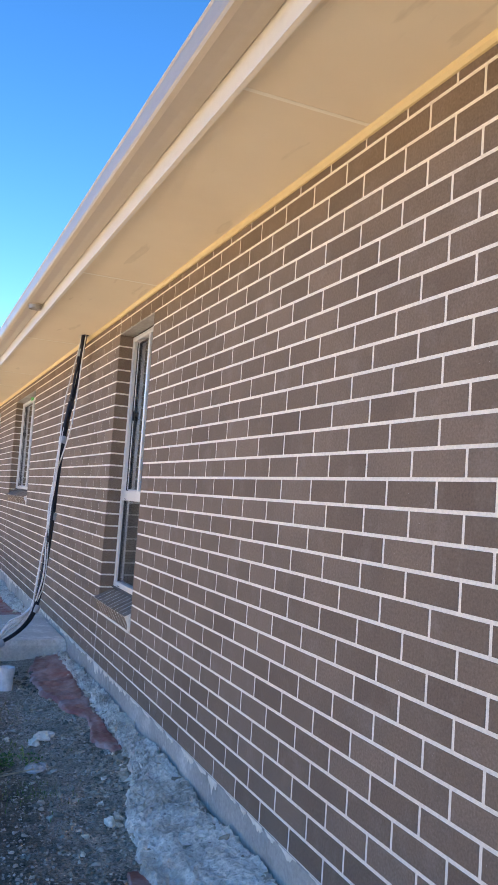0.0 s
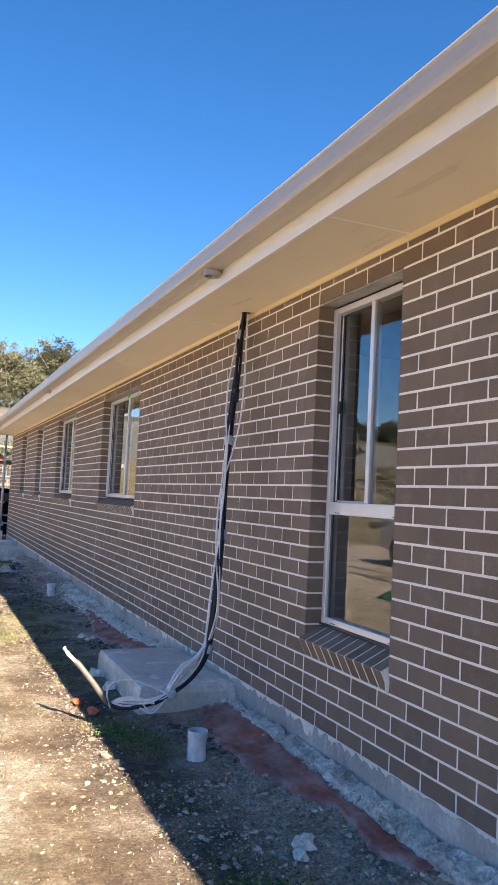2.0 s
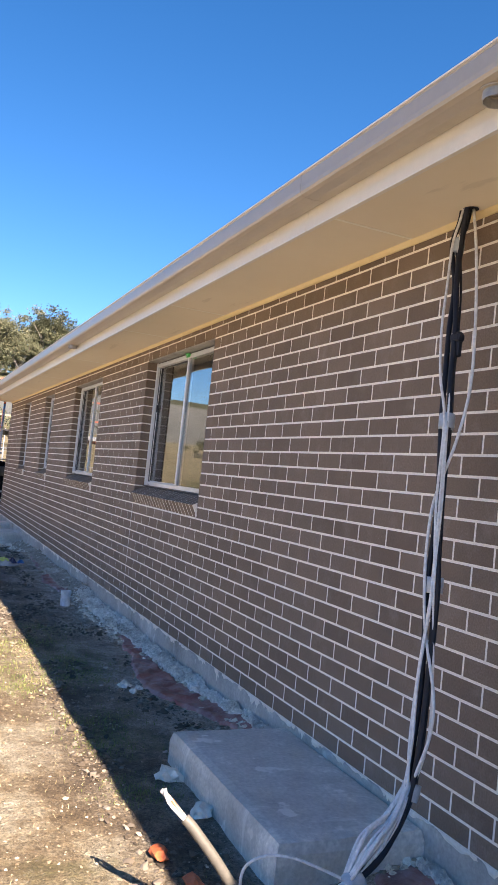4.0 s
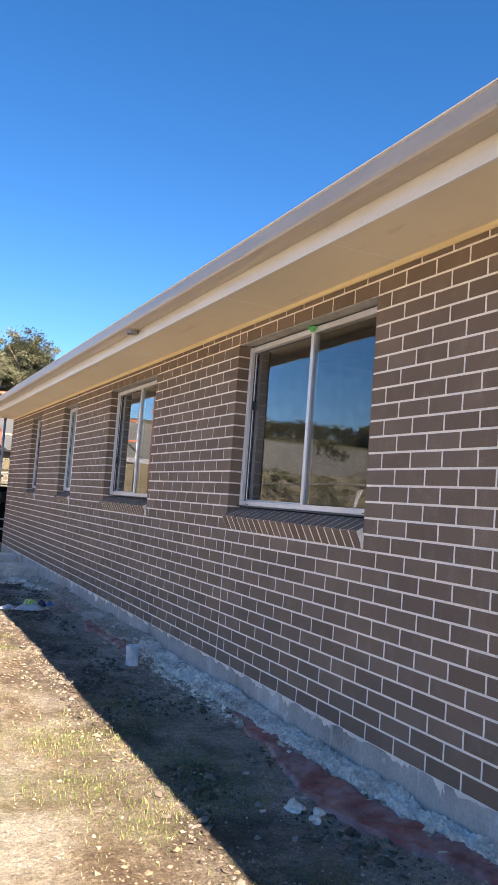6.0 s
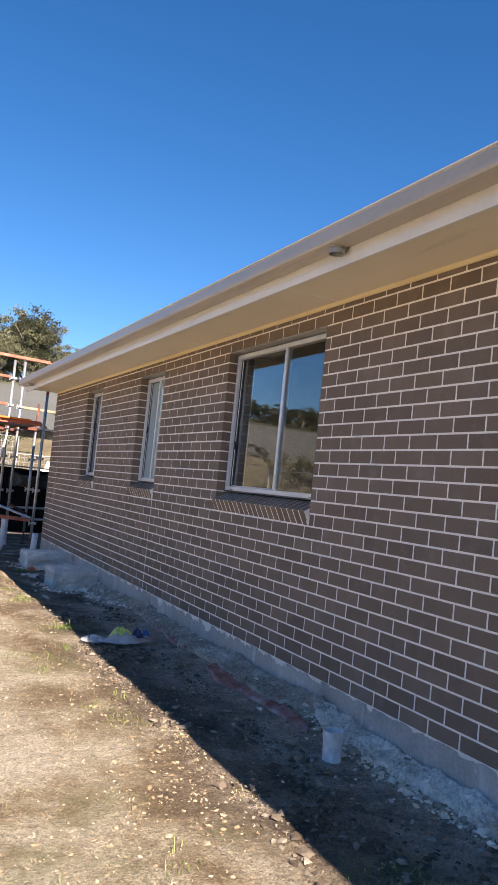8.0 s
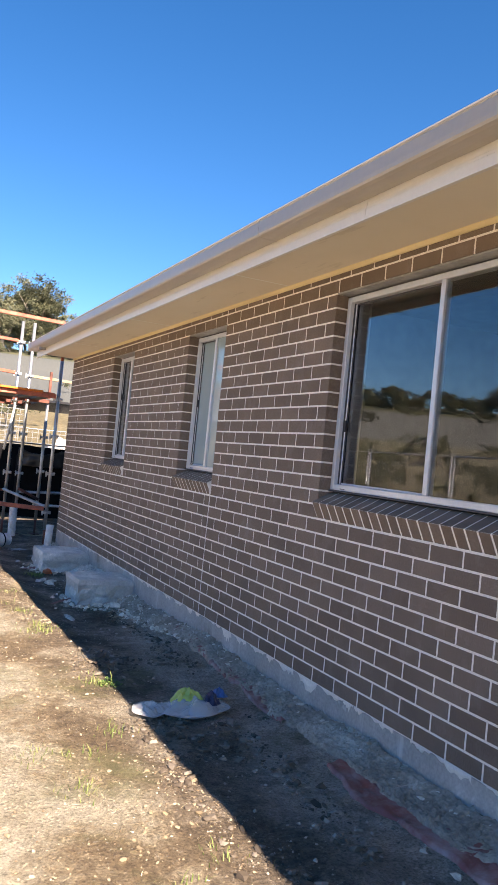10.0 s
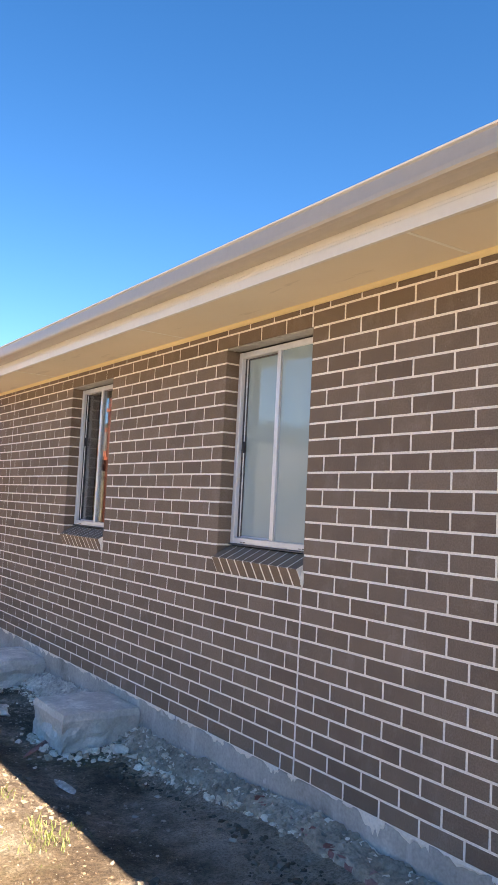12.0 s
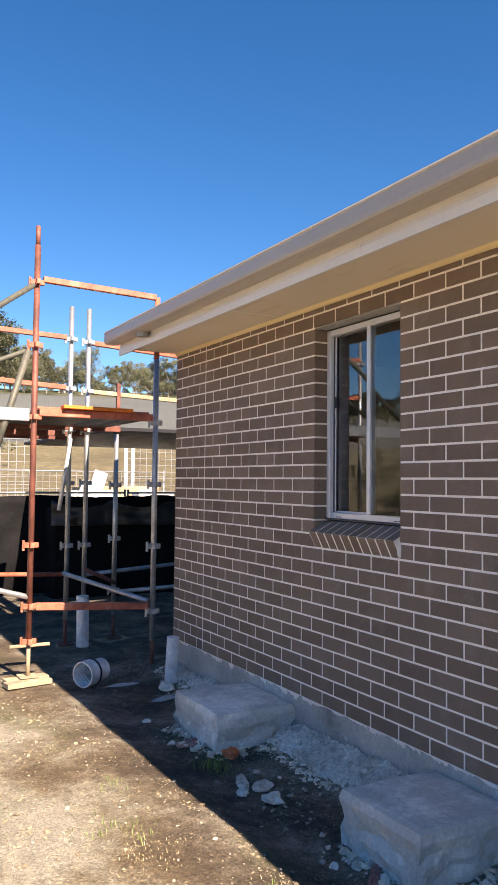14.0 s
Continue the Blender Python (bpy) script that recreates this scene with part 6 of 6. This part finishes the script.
    # a few single stones that stand out
    for k, (x, y, s) in enumerate(((-0.50, 3.95, 0.045), (-0.56, 3.86, 0.032), (-0.45, 4.02, 0.03), (-0.52, 8.6, 0.040), (-0.50, 8.45, 0.030), (-0.44, 8.52, 0.028), (-0.72, 7.0, 0.06), (-0.70, 6.6, 0.05), (-0.60, 18.75, 0.05), (-0.70, 18.9, 0.03), (-1.9, 16.2, 0.02), (-1.55, 17.4, 0.02), (-0.24, 17.5, 0.05), (-0.30, 20.9, 0.06), (-0.16, 20.6, 0.07), (-0.22, 20.45, 0.05), (-0.70, 20.3, 0.025))):
        st = thing("stone", (x, y, ground_height(x, y) + s * 0.3), "single pale broken stone lying on the soil", "stone", "loose stones")
        crumple("lump", (s, s * 1.15, s * 0.75), M_LUMP, k * 2.7, st, 1.0, 2)


def soilbit_material():
    k = Nodes("clay crumbs", 0.95)
    k.color(k.ramp(k.island(), [(0.0, (0.20, 0.14, 0.085)), (0.4, (0.34, 0.26, 0.17)), (0.8, (0.40, 0.34, 0.25)), (1.0, (0.50, 0.45, 0.36))]))
    return k.m


M_SOILBIT = soilbit_material()
M_CLOD = leaf_material("damp soil clods", (0.055, 0.042, 0.030), (0.115, 0.090, 0.066), (0.27, 0.235, 0.19))
M_TANCLOD = leaf_material("dry clay clods", (0.22, 0.165, 0.10), (0.30, 0.24, 0.155), (0.35, 0.29, 0.20))
scatter()


def mortar_smears():
    """Thin wedges of mortar squeezed down over the slab's edge."""
    rng = random.Random(31)
    verts, faces = [], []
    y = 0.3
    while y < 21.3:
        w = rng.uniform(0.06, 0.26)
        n = 11
        top = SLAB + 0.004
        i0 = len(verts)
        depth = rng.uniform(0.014, 0.046) * (2.0 if rng.random() < 0.12 else 1)
        skew = rng.uniform(0.25, 0.75)
        for j in range(n + 1):
            f = j / n
            d = depth * max(0.05, 1 - (abs(f - skew) / max(skew, 1 - skew)) ** 2) * (0.35 + 0.75 * rng.random())
            yy = y + w * f
            verts.extend([(-0.0035, yy, top), (-0.0045, yy, top - d * 0.5), (0.0012, yy, top - d)])
        for j in range(n):
            a = i0 + j * 3
            faces.extend([(a, a + 3, a + 4, a + 1), (a + 1, a + 4, a + 5, a + 2)])
        y += w + rng.expovariate(22)
    ob = raw("mortar_smears", verts, faces, M_MORTAR)
    tagged(ob, "pale mortar smears over the slab's top edge", "mortar", kind="stuff")


mortar_smears()


def blades(name, clumps, material, label, seed, h=(0.012, 0.045), w=0.0022):
    rng = random.Random(seed)
    verts, faces = [], []
    for cx, cy, n, r in clumps:
        for _ in range(n):
            x, y = cx + rng.gauss(0, r), cy + rng.gauss(0, r)
            z = ground_height(x, y)
            a = rng.uniform(0, 2 * math.pi)
            hh = rng.uniform(*h)
            lean = rng.uniform(0.2, 1.3) * hh + (0.012 if h[1] < 0.02 else 0)
            dx, dy = math.cos(a), math.sin(a)
            px, py = -dy * w, dx * w
            i0 = len(verts)
            verts.extend([(x - px, y - py, z - 0.004), (x + px, y + py, z - 0.004), (x + dx * lean * 0.45 - px * 0.7, y + dy * lean * 0.45 - py * 0.7, z + hh * 0.65), (x + dx * lean * 0.45 + px * 0.7, y + dy * lean * 0.45 + py * 0.7, z + hh * 0.65), (x + dx * lean, y + dy * lean, z + hh)])
            faces.extend([(i0, i0 + 1, i0 + 3, i0 + 2), (i0 + 2, i0 + 3, i0 + 4)])
    ob = raw(name, verts, faces, material)
    return tagged(ob, label, "grass", kind="stuff")


def vegetation():
    rng = random.Random(77)
    green = [(-1.08, 14.9, 70, 0.05), (-1.12, 16.35, 100, 0.07), (-1.2, 16.2, 60, 0.08), (-0.65, 19.35, 220, 0.06), (-1.5, 18.6, 60, 0.08)]
    fuzz = [(-1.28, 9.7, 900, 0.16), (-1.35, 9.1, 700, 0.15), (-1.22, 8.6, 500, 0.12), (-1.5, 9.9, 300, 0.2), (-0.75, 9.3, 900, 0.16), (-0.80, 8.8, 800, 0.16), (-0.85, 9.9, 500, 0.15), (-0.8, 10.4, 300, 0.14), (-0.85, 7.9, 500, 0.14), (-0.85, 5.8, 700, 0.12), (-0.75, 5.3, 500, 0.12), (-0.9, 6.9, 400, 0.10), (-0.9, 7.5, 350, 0.10), (-0.8, 3.9, 300, 0.14), (-0.8, 4.6, 300, 0.12), (-0.66, 3.2, 260, 0.10), (-1.25, 12.3, 200, 0.1)]
    blades("short_grass", fuzz, M_GRASS, "short green grass film at the shadow edge", 18, (0.006, 0.022), 0.0018)
    for _ in range(30):
        green.append((-1.1 - rng.random() * 1.2, 6 + rng.random() * 14, rng.randint(12, 40), 0.06))
    blades("grass_tufts", green, M_GRASS, "short green grass tufts on the bare soil", 8)
    dry = []
    for _ in range(420):
        dry.append((-1.0 - 2.6 * rng.random() ** 1.2, 2 + 19 * rng.random(), rng.randint(5, 18), 0.06))
    dry += [(-1.08, 8.75, 90, 0.05), (-1.06, 9.6, 60, 0.05), (-1.05, 11.2, 60, 0.04), (-1.05, 12.0, 60, 0.04), (-1.45, 18.3, 120, 0.08)]
    blades("dry_grass", dry, M_DRY, "dry straw grass lying on tan soil", 9, (0.003, 0.014), 0.0016)
    # broad-leaved weeds
    def weed(x, y, n, r, lab, seed):
        rg = random.Random(seed)
        t = thing("weed", (x, y, ground_height(x, y)), lab, "weed", "broad leaved weeds")
        verts, faces = [], []
        for _ in range(n):
            a = rg.uniform(0, 2 * math.pi)
            d = r * math.sqrt(rg.random())
            z = 0.006 + 0.04 * rg.random() * (1 - d / r * 0.5)
            c = Vector((math.cos(a) * d, math.sin(a) * d, z))
            l, w_ = rg.uniform(0.010, 0.028), rg.uniform(0.004, 0.009)
            b = rg.uniform(0, 2 * math.pi)
            u = Vector((math.cos(b), math.sin(b), rg.uniform(-0.5, 0.6))).normalized() * l
            s = Vector((-math.sin(b), math.cos(b), rg.uniform(-0.3, 0.3))).normalized() * w_
            i0 = len(verts)
            verts.extend([c, c + u * 0.5 + s + Vector((0, 0, 0.005)), c + u, c + u * 0.5 - s + Vector((0, 0, 0.005)), c + u * 0.5 - Vector((0, 0, 0.003))])
            faces.extend([(i0, i0 + 1, i0 + 4), (i0 + 1, i0 + 2, i0 + 4), (i0 + 2, i0 + 3, i0 + 4), (i0 + 3, i0, i0 + 4)])
        raw("leaves", verts, faces, M_WEED, t)
        sv, k = [], 0
        st = sweep("stem", [(0, 0, -0.02), (0.01, 0.005, 0.04), (0.0, 0.02, 0.08)], 0.003, M_GRASS, 5, 2)
        st.parent = t

    weed(-0.84, 3.62, 260, 0.15, "leafy green weed with broad leaves in gravel", 1)
    weed(-0.66, 3.60, 60, 0.11, "low leafy weed in shaded gravel", 2)
    weed(-1.0, 14.86, 70, 0.07, "small bright green weed at the shadow edge", 3)
    weed(-0.93, 5.55, 110, 0.10, "creeping weed below the cable end", 4)
    weed(-0.78, 5.42, 190, 0.15, "creeping weed in the shade by the pier", 5)


vegetation()


# ---- control joints and bricks, last ----
for k, y in enumerate((5.0, 10.76, 15.965, 20.905)):
    tops = {0: (SLAB, SILL_LOW - 2 * COURSE), 1: (SLAB, SILL - 2 * COURSE), 2: (SLAB, SILL - 2 * COURSE), 3: (SLAB, SOFFIT - 0.03)}
    z0, z1 = tops[k]
    block("control_joint", (0.0006, y - 0.0062, z0 + 0.002), (0.02, y + 0.0062, z1), M_JOINT, WALLS[k], "pale sealed control joint", 0.0)
    if k in (0, 1, 2):
        block("control_joint", (0.0006, y - 0.0062, HEAD + 0.006), (0.02, y + 0.0062, SOFFIT - 0.03), M_JOINT, WALLS[k], "pale sealed control joint", 0.0)


def lay_bricks():
    near = [(2.6, 4.1), (8.2, 10.76), (12.0, 15.2), (15.97, 20.9), (20.9, 21.6)]
    meshes = {}
    for i, (a, b, anchor) in enumerate(STRETCHES):
        all_b = []
        for k in range(29):
            z = SLAB + (k + 0.5) * COURSE
            hgt = COURSE - JOINT
            if k == 28:
                hgt, z = 0.046, SLAB + 28 * COURSE + JOINT / 2 + 0.023
            for y0, y1 in course_bricks(a, b, anchor, k):
                all_b.append(((y0 + y1) / 2, z, round(y1 - y0, 3), hgt))
        lo, hi = near[i]
        inside = sorted((q for q in all_b if lo <= q[0] <= hi), key=lambda q: abs(q[1] - 1.3))
        chosen = set(inside[:298])
        for q in all_b:
            if q in chosen:
                key = (q[2], q[3])
                if key not in meshes:
                    v, f = brick_verts(q[2], q[3])
                    me = bpy.data.meshes.new("brick")
                    me.from_pydata(v, [], f)
                    me.materials.append(M_BRICK)
                    me.update()
                    meshes[key] = me
                o = new("brick", meshes[key])
                o.location = (0, q[0], q[1])
                o.parent = WALLS[i]
        V, F = [], []
        for q in all_b:
            if q in chosen:
                continue
            v, f = brick_verts(q[2], q[3])
            n = len(V)
            V += [(x, y + q[0], z + q[1]) for x, y, z in v]
            F += [tuple(j + n for j in g) for g in f]
        if V:
            ob = raw("brickwork", V, F, M_BRICK_FAR, WALLS[i])
            tagged(ob, kind="stuff")


lay_bricks()
